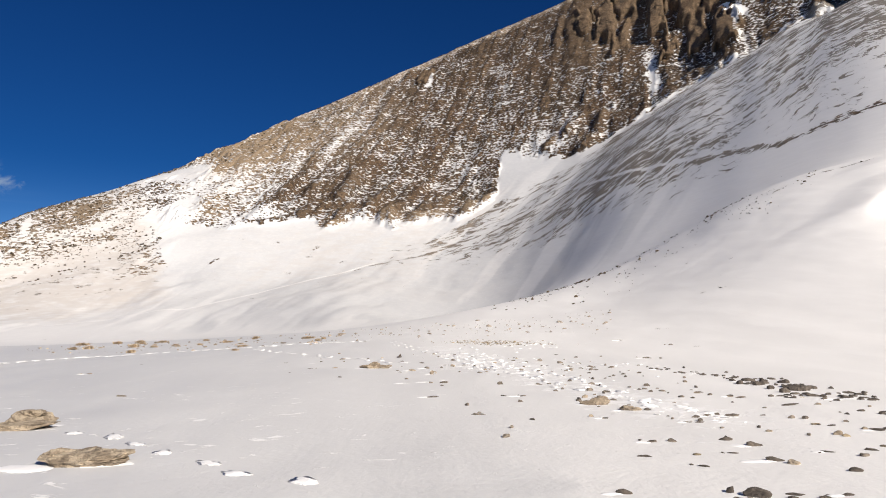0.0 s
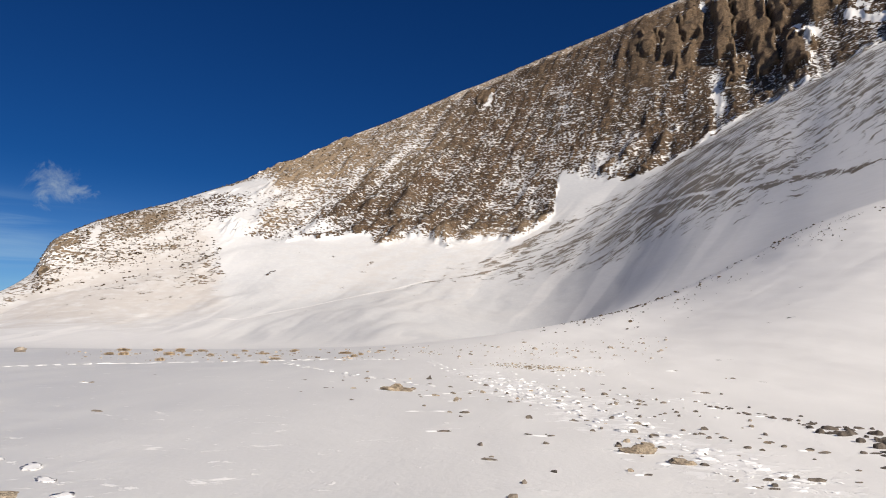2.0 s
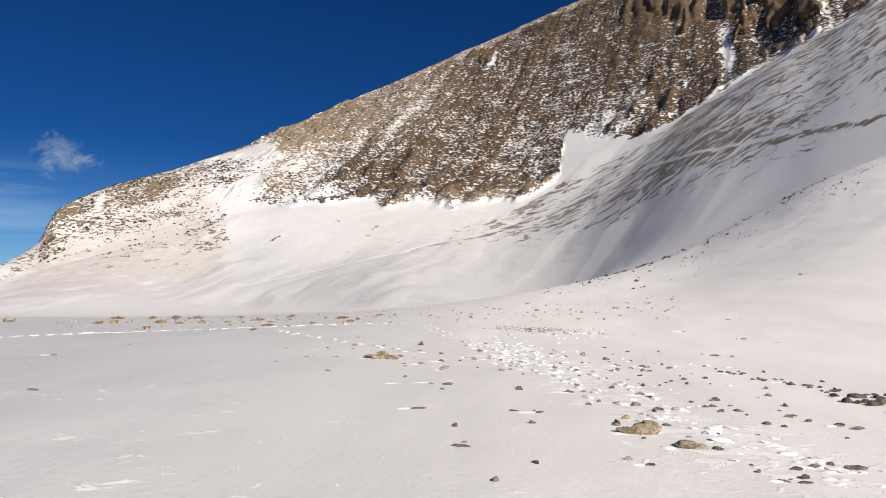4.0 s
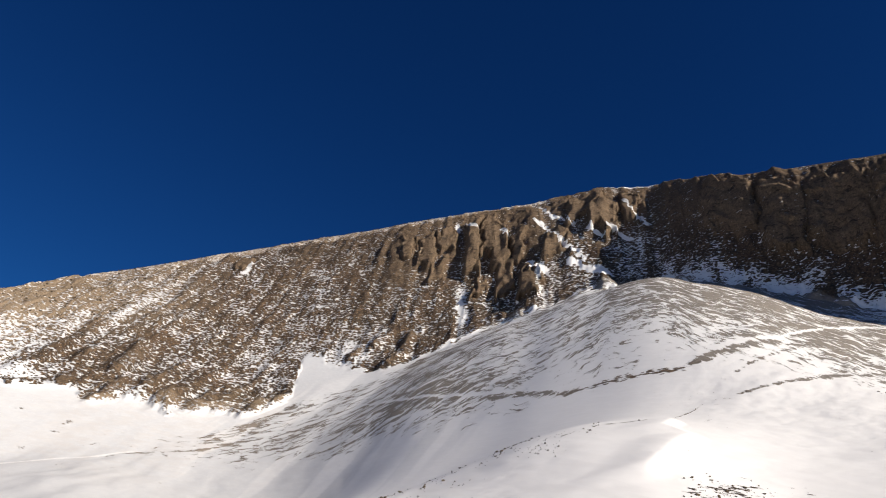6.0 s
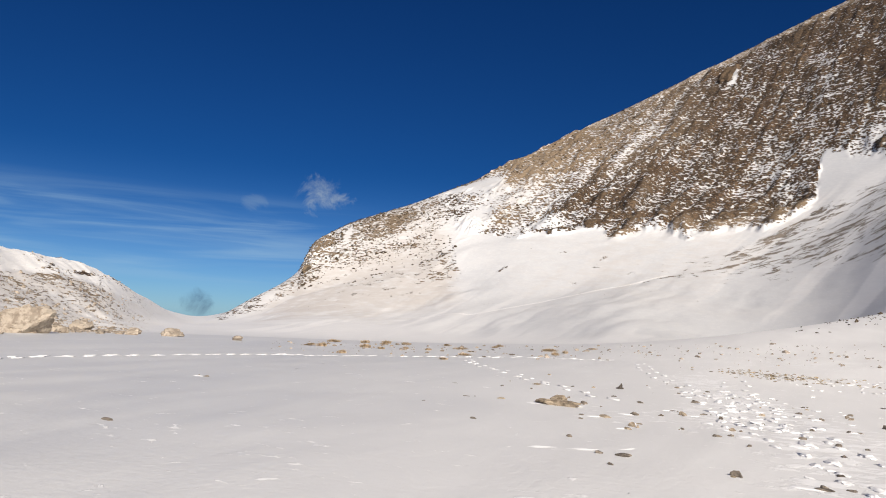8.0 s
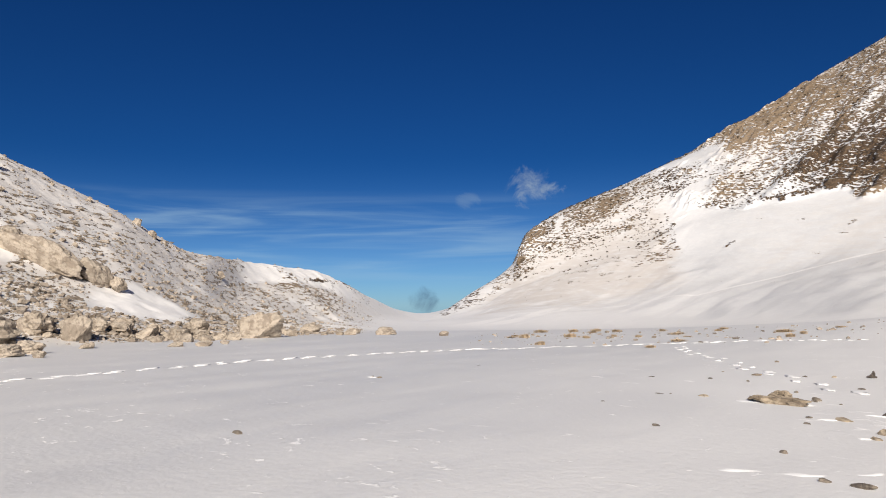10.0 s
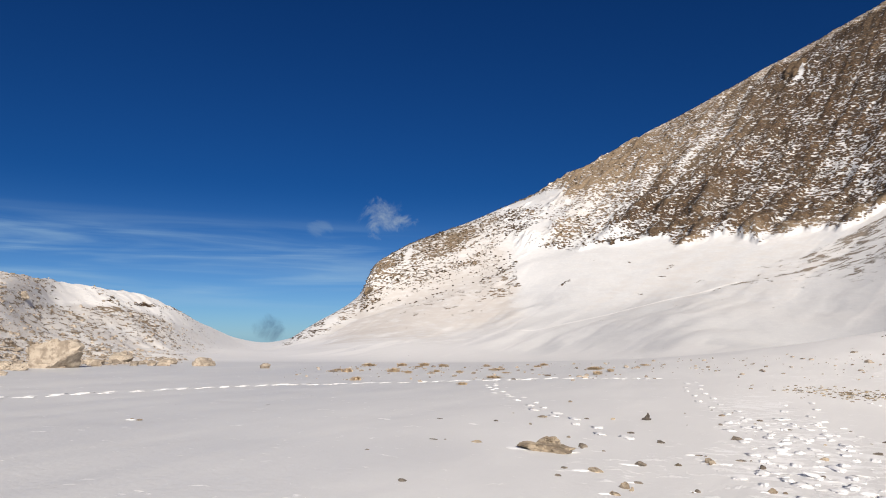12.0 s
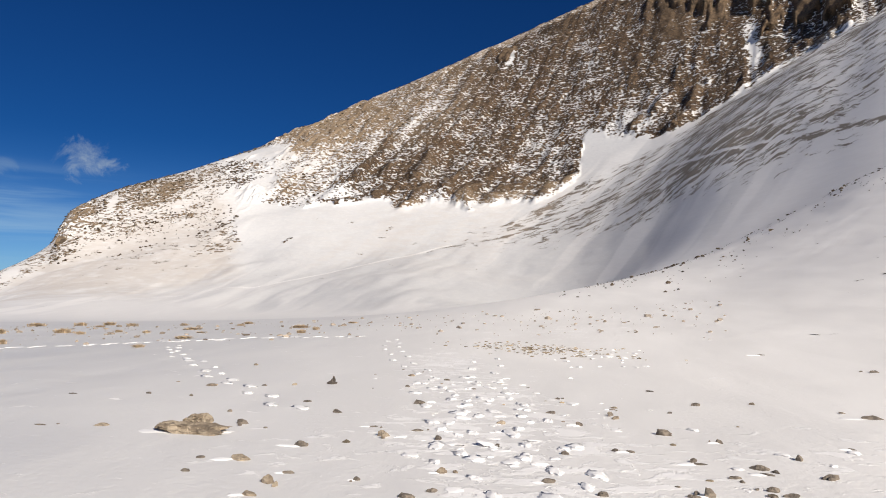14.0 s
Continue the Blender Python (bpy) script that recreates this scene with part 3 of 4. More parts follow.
    # snow: dull wind crust, clean drifts and painted glare, broken crust, a film of dust
    crust = g.noise(g.coords((.5, .12, 1), turn=(0, 0, .5)), 1.0, 6, .62, .6)
    snow = g.mix(g.ramp(crust, .3, .75), (.605, .61, .622), (.675, .677, .68))
    snow = g.mix(g.ramp(g.noise(flat, .035, 4, .6), .45, .75, 0, .3), snow, (.66, .635, .615))
    clean = g.mix(g.ramp(crust, .3, .75), (.88, .868, .85), (.93, .918, .90))
    snow = g.mix(g.attr("clean_glare"), snow, clean)
    shards = g.noise(g.coords((1.0, 1.5, 1), turn=(0, 0, -.15)), 2.3, 6, .66, .8)
    shards = g.ramp(g.math("MULTIPLY_ADD", broken, .18, shards), 0.66, .72)
    snow = g.mix(shards, snow, (.96, .955, .95))
    film = g.ramp(g.math("MULTIPLY_ADD", dust_rimlight, .35, g.noise(g.coords((.25 * k, .25 * k, .9 * k)), .8, 5, .6)), 0.40, .85, 0, .8)
    snow = g.mix(g.math("MULTIPLY", film, dust_rimlight), snow, (.56, .495, .43))
    colour = g.mix(rock, snow, stone)
    rough = g.math("ADD", g.math("MULTIPLY", rock, .34), g.ramp(crust, .3, .7, .48, .60))
    fine = g.noise(flat, 9.0, 5, .65)
    soft = g.math("MULTIPLY_ADD", fine, .012, g.math("MULTIPLY", crust, .022))
    soft = g.math("MULTIPLY_ADD", shards, .006, soft)
    h = g.math("ADD", g.math("MULTIPLY", rock, g.math("MULTIPLY_ADD", grain, .7, .25)), g.math("MULTIPLY", g.math("SUBTRACT", 1.0, rock), soft))
    if k < 1:
        h = g.math("ADD", h, g.math("MULTIPLY", g.math("MULTIPLY", joints, crag), 5.0))
    return g.finish(colour, rough, g.bump(h, 1.0 / k, .8), g.math("MULTIPLY_ADD", rock, -.25, .5))


LAND = land_material("snow_over_stones", 1.0)
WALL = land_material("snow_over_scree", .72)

# ---- the land: floor, mountain and western hill as one continuous sheet ----
def land_sheet():
    az = np.concatenate([np.arange(-180, -86, 2.0), np.arange(-86, -50, .16), np.arange(-50, 66, .135), np.arange(66, 180.1, 2.0)])
    kr, kz = knots(az)
    near = 16 * (np.geomspace(.35, 20.35, 120) - .35) / 20
    spans = [(1, 2, 75), (2, 3, 60), (3, 4, 55), (4, 5, 95), (5, 6, 60), (6, 7, 190), (7, 8, 10), (8, 9, 6), (9, 10, 8)]
    rows = [np.repeat(near[None], len(az), 0)]
    marks = [len(near) - 1]
    for a, b, n in spans:
        t = np.linspace(0, 1, n + 1)[1:]
        rows.append(kr[:, a, None] * (1 - t) + kr[:, b, None] * t)
        marks.append(marks[-1] + n)
    r = np.concatenate(rows, 1)
    A = np.repeat(az[:, None], r.shape[1], 1)
    x, y = MID[0] + r * np.sin(np.radians(A)), MID[1] + r * np.cos(np.radians(A))
    K = np.repeat(kr[:, None, :], r.shape[1], 1)
    z = np.empty_like(r)
    dz, *cover = relief(x, y, A, r, K)
    for i in range(len(az)):
        z[i] = hermite(kr[i], kz[i], r[i]) + dz[i]
    # smooth normals over the whole sheet, so that its pieces meet unseen
    out = 1 - cover[-1] / np.maximum(r, 1)
    P = EYE + (np.stack([MID[0] + (x - MID[0]) * out, MID[1] + (y - MID[1]) * out, z], -1) - EYE) * farther(A, r, K)[..., None]
    nrm = np.cross(np.gradient(P, axis=0), np.gradient(P, axis=1))
    nrm /= np.linalg.norm(nrm, axis=-1, keepdims=True) + 1e-12
    arc = A * 4.0
    depth = np.cumsum(np.concatenate([np.zeros((len(az), 1)), np.hypot(np.diff(r, axis=1), np.diff(z, axis=1))], 1), 1)
    depth = depth - depth[:, marks[5]:marks[5] + 1]
    return az, marks, P, nrm, cover, arc, depth


def sheet_piece(name, cols, row0, row1, sheet, label, category, mat):
    az, marks, P, nrm, cover, arc, depth = sheet
    c0, c1 = cols
    sub = (slice(c0, c1 + 1), slice(row0, row1 + 1))
    co, nc, nr = P[sub].reshape(-1, 3), c1 - c0 + 1, row1 - row0 + 1
    i = (np.arange(nc - 1)[:, None] * nr + np.arange(nr - 1)[None]).ravel()
    quads = np.stack([i, i + 1, i + nr + 1, i + nr], -1)[:, ::-1]
    me = bpy.data.meshes.new(name)
    me.vertices.add(len(co))
    me.vertices.foreach_set("co", co.astype(np.float32).ravel())
    me.loops.add(quads.size)
    me.loops.foreach_set("vertex_index", quads.astype(np.int32).ravel())
    me.polygons.add(len(quads))
    me.polygons.foreach_set("loop_start", np.arange(0, quads.size, 4, dtype=np.int32))
    me.polygons.foreach_set("use_smooth", np.ones(len(quads), bool))
    for key, values in zip(("bare", "flow", "crag", "clean_glare", "dust_rimlight", "broken"), cover):
        me.attributes.new(key, "FLOAT", "POINT").data.foreach_set("value", values[sub].astype(np.float32).ravel())
    uv = me.uv_layers.new(name="UVMap")
    both = np.stack([arc[sub].ravel(), depth[sub].ravel()], -1)[quads.ravel()]
    uv.uv.foreach_set("vector", both.astype(np.float32).ravel())
    me.update(calc_edges=True)
    me.validate()
    me.normals_split_custom_set_from_vertices(nrm[sub].reshape(-1, 3))
    me.materials.append(mat)
    return tagged(new(name, me), label, category, kind="structure")


SHEET = land_sheet()
_az, _marks = SHEET[0], SHEET[1]
_last = SHEET[2].shape[1] - 1
_split = int(np.argmin(np.abs(_az + 43.5)))
sheet_piece("ground", (0, len(_az) - 1), 0, _marks[3], SHEET, "level floor of grey wind-packed snow with scattered stones", "snow field", LAND)
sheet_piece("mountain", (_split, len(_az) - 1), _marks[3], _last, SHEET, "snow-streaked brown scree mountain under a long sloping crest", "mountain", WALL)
sheet_piece("hillside", (0, _split), _marks[3], _last, SHEET, "stony hillside half covered with thin snow", "hill", LAND)


# ---- stone, grass and loose snow ----
def polar(az, r):
    return MID[0] + r * math.sin(radians(az)), MID[1] + r * math.cos(radians(az))


def stone_material(name, pale, dark, lichen, k, relief_=.9):
    """Weathered rock; k: about how many blotches a metre."""
    g = Graph(name)
    geo = g.n.new("ShaderNodeNewGeometry")
    info = g.n.new("ShaderNodeObjectInfo")
    c = geo.outputs["Position"]
    shade = g.mix(g.ramp(g.noise(c, k, 5, .65), .44, .58), pale, dark)
    shade = g.mix(g.ramp(g.noise(c, 4 * k, 6, .7), .52, .72, 0, .7), shade, lichen)
    shade = g.mix(g.math("MULTIPLY", info.outputs["Random"], .25), shade, (.13, .115, .10))
    h = g.math("ADD", g.noise(c, 1.6 * k, 7, .65), g.math("MULTIPLY", g.noise(c, 7 * k, 4, .6), .35))
    return g.finish(shade, .88, g.bump(h, .5 / k, relief_), .25)


TAN = stone_material("tan_limestone", (.52, .43, .32), (.29, .232, .168), (.20, .165, .125), 6)
GREY = stone_material("grey_limestone", (.30, .255, .205), (.12, .103, .087), (.40, .33, .255), 8)
DARK = stone_material("dark_limestone", (.17, .142, .118), (.085, .072, .062), (.25, .205, .16), 7)
BUFF = stone_material("buff_limestone", (.50, .43, .35), (.33, .275, .218), (.24, .20, .16), 1.5, .5)
CRAG = stone_material("crag_rock", (.26, .19, .122), (.085, .065, .046), (.30, .22, .145), 0.35)


def broken_snow():
    g = Graph("broken_snow")
    c = g.coords()
    tone = g.mix(g.ramp(g.noise(c, 3.0, 4, .6), .3, .7), (.90, .90, .91), (.95, .945, .94))
    return g.finish(tone, .6, None, .4)


FRESH = broken_snow()


def straw():
    g = Graph("dry_grass")
    c = g.coords()
    tone = g.mix(g.ramp(g.noise(c, 5.0, 3, .5), .3, .7), (.66, .53, .38), (.50, .39, .26))
    return g.finish(tone, .8, None, .2)


STRAW = straw()


def ico(level):
    bm = bmesh.new()
    bmesh.ops.create_icosphere(bm, subdivisions=level, radius=1)
    v = np.array([p.co for p in bm.verts])
    f = np.array([[p.index for p in q.verts] for q in bm.faces])
    bm.free()
    return v, f


ICO = {k: ico(k) for k in (1, 2, 3, 4, 5)}


def noise3(p, freq, seed, octaves=3):
    a, b, c = p[:, 0] * freq, p[:, 1] * freq, p[:, 2] * freq
    return (fbm(a + 3.1 * c, b - 1.7 * c, octaves, seed) + fbm(b + 2.3 * a, c + 1.3 * a, octaves, seed + 5)) * .5


def rock_shape(level, seed, cuts=9, rough=.08, flat=1.0, cracks=0.0):
    """A rock about 2 across: a ball cut by planes into facets, then roughened."""
    rng = np.random.RandomState(seed)
    v, f = ICO[level]
    p = v * (1 + .22 * noise3(v, 1.1, seed)[:, None])
    for _ in range(cuts):
        n = rng.normal(size=3)
        n[2] *= .8
        n /= np.linalg.norm(n)
        d = rng.uniform(.52, .86)
        over = np.maximum(p @ n - d, 0)
        p = p - over[:, None] * n * .94
    p = p * (1 + rough * noise3(p, 3.2, seed + 50, 4)[:, None])
    if cracks:
        p = p * (1 - cracks * step(.75, .95, 1 - np.abs(noise3(p * (1, 1, .5), 1.7, seed + 80, 2)))[:, None])
    p[:, 2] *= flat
    p /= np.abs(p).max(0)
    return p, f


def mesh_of(name, v, f, mat, smooth=False):
    me = bpy.data.meshes.new(name)
    f = np.asarray(f, np.int32)
    k = f.shape[1]
    me.vertices.add(len(v))
    me.vertices.foreach_set("co", np.asarray(v, np.float32).ravel())
    me.loops.add(f.size)
    me.loops.foreach_set("vertex_index", f.ravel())
    me.polygons.add(len(f))
    me.polygons.foreach_set("loop_start", np.arange(0, f.size, k, dtype=np.int32))
    me.polygons.foreach_set("use_smooth", np.full(len(f), smooth))
    me.update(calc_edges=True)
    me.materials.append(mat)
    return me


rng = np.random.RandomState(11)
STONES = {m.name: [mesh_of("stone", *rock_shape(3, s, 8, .06), m) for s in range(8)] for m in (TAN, GREY, DARK, BUFF, CRAG)}
BIG = {m.name: [mesh_of("boulder", *rock_shape(4, s + 40, 12, .12, cracks=.08), m) for s in range(6)] for m in (TAN, BUFF, CRAG)}


def put_rock(name, mesh, x, y, w, h, sunk=.3, turn=None, tilt=6.0, deep=.75, z=None):
    """A rock w wide and h above the snow, partly sunk in it."""
    ob = new(name, mesh)
    half = h / (2 - sunk * 2)
    base = (ground_z(x, y) if z is None else z) + h - half
    turn = rng.uniform(0, 360) if turn is None else turn
    ob.matrix_basis = pose(x, y, base, rng.uniform(-tilt, tilt), rng.uniform(-tilt, tilt), turn) @ Matrix.Diagonal((w / 2, w / 2 * deep, half, 1))
    return ob


DRIFTS = []
for s in range(3):
    v, f = rock_shape(3, s + 300, 0, .10)
    v[:, 2] *= .5 + .5 * (v[:, 2] < 0)
    DRIFTS.append(mesh_of("snow_drift", v, f, FRESH, True))


def put_stones(rows, mat, label, group, shrink=.88, many=0):
    pool = STONES[mat.name]
    for i, (x, y, w, h) in enumerate(rows):
        ob = put_rock("stone", pool[rng.randint(len(pool))], x, y, w * shrink, max(h - .20 * w, .3 * h) * min(1, shrink * 1.15), deep=.5, turn=rng.uniform(-30, 30), sunk=.42, tilt=9)
        tagged(ob, label, "stone", group)
        if i % 5 in (0, 2):
            tail = new("snow_drift", DRIFTS[i % 3])
            tail.matrix_basis = pose(x - w * .62, y - w * .1, ground_z(x, y) - .004, 0, 0, rng.uniform(-12, 12)) @ Matrix.Diagonal((w * rng.uniform(.4, .8), w * .26, .035, 1))
            tagged(tail, "small white drift banked against a stone", "snow drift", "drifts beside the stones")
        for _ in range(i % 2 + many):
            a = rng.uniform(0, 6.28)
            ob = put_rock("stone", pool[rng.randint(len(pool))], x + math.cos(a) * w * rng.uniform(.6, 1.1), y + math.sin(a) * w * rng.uniform(.5, .9), w * rng.uniform(.25, .5), h * rng.uniform(.25, .45), deep=.7, sunk=.4)
            tagged(ob, label, "stone", group)


# each stone: place, width, height
put_stones([(-.85, 19.27, .30, .12), (-.29, 18.53, .17, .12), (-.30, 18.14, .17, .07), (.29, 20.66, .19, .12), (-3.2, 20.65, .25, .09),
            (1.15, 19.09, .13, .08), (-3.55, 24.3, .30, .10), (-9.96, 19.55, .27, .07)],
           TAN, "tan limestone half sunk in wind-packed snow", "tan stones on the snow")
put_stones([(-.48, 19.96, .21, .10), (-1.62, 21.14, .19, .12), (-.22, 18.88, .15, .05), (-3.91, 20.53, .2, .04), (-5.2, 22.95, .23, .05),
            (.44, 18.75, .08, .05), (.96, 18.27, .18, .07), (.04, 21.2, .15, .04), (.33, 23.15, .25, .11), (.62, 21.06, .17, .06),
            (2.12, 18.94, .16, .07), (1.58, 20.37, .15, .05), (2.61, 21.78, .12, .09), (3.11, 22.69, .12, .08), (3.57, 21.4, .24, .13),
            (3.02, 20.32, .13, .05), (4.13, 25.34, .21, .06)],
           GREY, "small grey limestone frozen into the snow crust", "grey stones on the snow")
put_stones([(3.64, 19.9, .21, .05), (4.16, 19.78, .22, .09), (4.2, 19.6, .2, .04), (3.84, 19.41, .18, .06), (4.7, 19.54, .22, .09),
            (6.79, 23.16, .44, .13), (6.56, 23.58, .16, .05), (3.43, 18.74, .13, .11), (4.03, 19.02, .13, .07), (4.14, 18.89, .2, .07),
            (5.51, 20.93, .12, .04), (9.3, 28.4, .27, .10), (8.03, 31.67, .3, .07), (2.45, 24.17, .13, .06), (2.27, 22.72, .18, .07),
            (4.12, 21.02, .11, .07), (3.3, 18.7, .14, .05), (3.19, 23.21, .12, .04)],
           GREY, "small grey limestone frozen into the snow crust", "grey stones on the snow")
put_stones([(2.4, 10.38, .18, .05), (.56, 10.97, .29, .07), (-.18, 13.23, .32, .08), (.02, 15.79, .26, .09), (1.28, 15.46, .18, .1),
            (2.12, 15.34, .29, .08), (3.2, 13.7, .2, .08), (3.23, 15.17, .23, .1), (4.32, 14.8, .21, .1), (4.09, 14.16, .2, .07),
            (5.27, 12.86, .2, .07), (5.42, 12.69, .33, .07), (3.97, 10.56, .22, .07), (4.33, 10.56, .28, .09), (3.76, 10.43, .15, .06),
            (3.48, 9.97, .15, .03), (-6.35, 13.9, .3, .06), (1.47, 13.09, .23, .05), (1.17, 13.22, .24, .04)],
           GREY, "flat grey limestone lying on the snow", "grey stones on the snow")
put_stones([(1.6, 6.2, .18, .07), (2.69, 6.04, .28, .13), (2.5, 5.9, .27, .08), (3.02, 6.07, .21, .06), (3.2, 5.94, .15, .05), (3.43, 6.02, .18, .04),
            (4.01, 6.87, .16, .07), (2.51, 8.48, .18, .06), (2.2, 7.65, .2, .05), (2.67, 7.17, .17, .05), (3.5, 7.41, .32, .1), (3.22, 7.8, .17, .04),
            (3.64, 8.23, .3, .11), (3.44, 8.56, .2, .08), (3.64, 9.94, .16, .05), (4.26, 7.8, .22, .04), (4.78, 7.89, .18, .06),
            (5.62, 9.13, .23, .07), (5.7, 11.56, .43, .06), (5.25, 9.52, .18, .05)],
           DARK, "dark grey limestone in thin snow beside the track", "dark stones beside the track")
put_stones([(5.8, 18.8, .29, .08), (6.15, 17.84, .3, .07), (6.35, 17.4, .22, .06), (6.62, 16.92, .36, .09), (6.77, 16.29, .27, .1),
            (6.78, 15.53, .43, .17), (6.88, 14.97, .52, .21), (7.37, 15.72, .34, .13), (6.9, 13.62, .56, .25), (6.77, 12.76, .48, .14),
            (7.07, 12.39, .47, .12), (6.18, 12.83, .35, .09), (7.44, 12.34, .36, .1), (6.65, 10.62, .31, .08), (6.64, 14.74, .4, .08), (7.3, 13.9, .42, .16),
            (7.0, 14.3, .4, .14), (7.6, 13.1, .36, .12)],
           DARK, "dark jagged rock in a low stony rib", "rocks of the low stony rib", .74, 4)


# loose chips of stone strewn beside the track
chips = np.random.RandomState(29)
for i in range(64):
    x = 4.0 + chips.normal(0, 1.5) if i % 3 else chips.uniform(-1.5, 6)
    y = chips.uniform(8.5, 21)
    w = chips.uniform(.06, .15)
    ob = put_rock("stone", STONES[(GREY if i % 4 else DARK).name][i % 8], x, y, w, w * chips.uniform(.2, .45), turn=chips.uniform(0, 360), deep=.6, sunk=.4, tilt=12)
    tagged(ob, "small chip of grey limestone on rough snow", "stone", "stone chips beside the track")


def outcrop(x, y, pieces, label):
    """A low ledge of tan rock that breaks through the snow: slabs under one empty, with snow banked against it."""
    base = new("rock_ledge")
    base.matrix_basis = pose(x, y, ground_z(x, y))
    for i, (dx, dy, dz, w, d, h, turn) in enumerate(pieces):
        ob = new(("base_slab", "upper_slab", "side_slab", "end_slab")[i], BIG[TAN.name][(i * 2 + int(abs(x) * 3)) % 6])
        ob.parent = base
        ob.matrix_basis = pose(dx, dy, dz + h * .22, rng.uniform(-5, 5), rng.uniform(-5, 5), turn) @ Matrix.Diagonal((w / 2, d / 2, h * .5, 1))
    w, d = pieces[0][4 - 1], pieces[0][4]
    for side in (-1, 1):
        ob = new("snow_drift", DRIFTS[(side + 1) // 2])
        ob.parent = base
        ob.matrix_basis = pose(side * w * .35 - .1, -d * .35 * (side < 0), -.015, 0, 0, 8 * side) @ Matrix.Diagonal((w * .34, d * .42, .06, 1))
        tagged(ob, "white snow banked against the rock")
    return tagged(base, label, "rock", "rock ledges in the floor")


outcrop(-2.0, 20.6, [(.08, -.1, 0, .92, .45, .17, 8), (-.3, .02, 0, .5, .35, .12, -12), (-.1, .25, .02, .42, .34, .21, 20), (.3, -.2, 0, .34, .25, .10, 0)],
        "brown slabby rock ledge half buried in snow")
outcrop(2.62, 12.0, [(0, -.06, 0, .52, .32, .17, 5), (.10, .05, .02, .36, .28, .2, -15), (-.18, -.08, 0, .28, .2, .1, 12)],
        "tan weathered rock ledge rising from the snow")
outcrop(2.97, 11.25, [(0, 0, 0, .34, .22, .10, -14), (.10, -.05, 0, .2, .16, .07, 10)], "flat grey-brown slab tilted out of the snow")
outcrop(-6.1, 10.3, [(.1, -.3, 0, 1.25, .55, .16, 4), (-.02, .12, .02, .8, .55, .28, -8), (.05, .13, .15, .36, .26, .12, 10), (-.7, -.1, 0, .7, .5, .15, 0)],
        "tan rock ledge with a loose stone on top")
outcrop(-3.86, 7.6, [(0, 0, 0, 1.15, .5, .2, 3), (-.25, .05, .02, .55, .4, .2, -10), (.35, -.02, 0, .5, .36, .13, 6)], "low tan rock slab level with the snow")

cairn = new("cairn")
cairn.matrix_basis = pose(-1.6, 25.1, ground_z(-1.6, 25.1))
tagged(cairn, "small upright marker of stacked grey stones", "cairn")
for i, (dz, w, h) in enumerate([(.0, .20, .07), (.04, .11, .08), (.08, .06, .08)]):
    s_ = new(("base_stone", "middle_stone", "top_stone")[i], STONES[DARK.name][i + 2])
    s_.parent = cairn
    s_.matrix_basis = pose(.02 * i, 0, dz + h * .3, 0, 8 * i, 40 * i) @ Matrix.Diagonal((w / 2, w * .4, h * .6, 1))


# ---- dry grass tussocks along the rim of the floor ----
def tussock_mesh(seed):
    r_ = np.random.RandomState(seed)
    vs, fs = [], []
    for i in range(150):
        a, lean, L = r_.uniform(0, 2 * math.pi), r_.uniform(.2, 1.15), r_.uniform(.5, 1.0)
        root = np.array([r_.normal(0, .22), r_.normal(0, .16), 0])
        out, side = np.array([math.cos(a), math.sin(a), 0]), np.array([-math.sin(a), math.cos(a), 0]) * .035
        mid_ = root + out * lean * L * .35 + np.array([0, 0, L * .6])
        tip = root + out * lean * L * .85 + np.array([0, 0, L * (1 - lean * .45)])
        k = len(vs)
        vs += [root - side, root + side, mid_ + side, mid_ - side, tip]
        fs += [(k, k + 1, k + 2), (k, k + 2, k + 3), (k + 3, k + 2, k + 4)]
    return mesh_of("grass_tussock", np.array(vs), fs, STRAW)


TUFTS = [tussock_mesh(s) for s in range(4)]
tuft_rows = [(-20.4, 39.8, .8, .36), (-15.0, 33.3, .6, .28), (-16.6, 39.7, .57, .23), (-19.9, 49.0, .9, .28), (-7.4, 40.8, .6, .26), (-16.2, 41.8, .5, .22),
             (-9.8, 32.6, .54, .16), (-18.3, 41.0, .84, .36), (-22.1, 50.4, .9, .35), (-10.9, 37.5, .9, .18), (-25.5, 48.8, 1.1, .33), (-23.4, 49.7, .9, .33),
             (-8.8, 45.1, .85, .26), (-13.8, 44.0, 1.0, .2)]
for i in range(12):
    a_az, a_r = rng.uniform(-36, -8), rng.uniform(36, 47)
    tuft_rows.append((MID[0] + a_r * math.sin(radians(a_az)), MID[1] + a_r * math.cos(radians(a_az)), rng.uniform(.3, .8), rng.uniform(.1, .25)))
for x, y, w, h in tuft_rows:
    ob = new("grass_tussock", TUFTS[rng.randint(4)])
    ob.matrix_basis = pose(x, y, ground_z(x, y) - .01, 0, 0, rng.uniform(0, 360)) @ Matrix.Diagonal((w * .7, w * .7, h * .85, 1))
    tagged(ob, "clump of dry golden grass poking through the snow", "grass tussock", "tussocks along the rim")


# ---- footprints and clods of broken snow ----
def footprint_mesh(seed):
    """A trodden step: a ragged flat patch of broken white crust."""
    v, f = rock_shape(3, seed + 400, 2, .16)
    top = v[:, 2] > 0
    v[:, 2] = np.where(top, .026 * v[:, 2] * (1 + .5 * noise3(v, 1.5, seed)) - .010, -.03)
    v[:, :2] *= (1 + .5 * noise3(v * (1, 1, 0), 2.2, seed + 3, 4))[:, None]
    return mesh_of("footprint", v, f, FRESH, True)


PRINTS = [footprint_mesh(s) for s in range(6)]


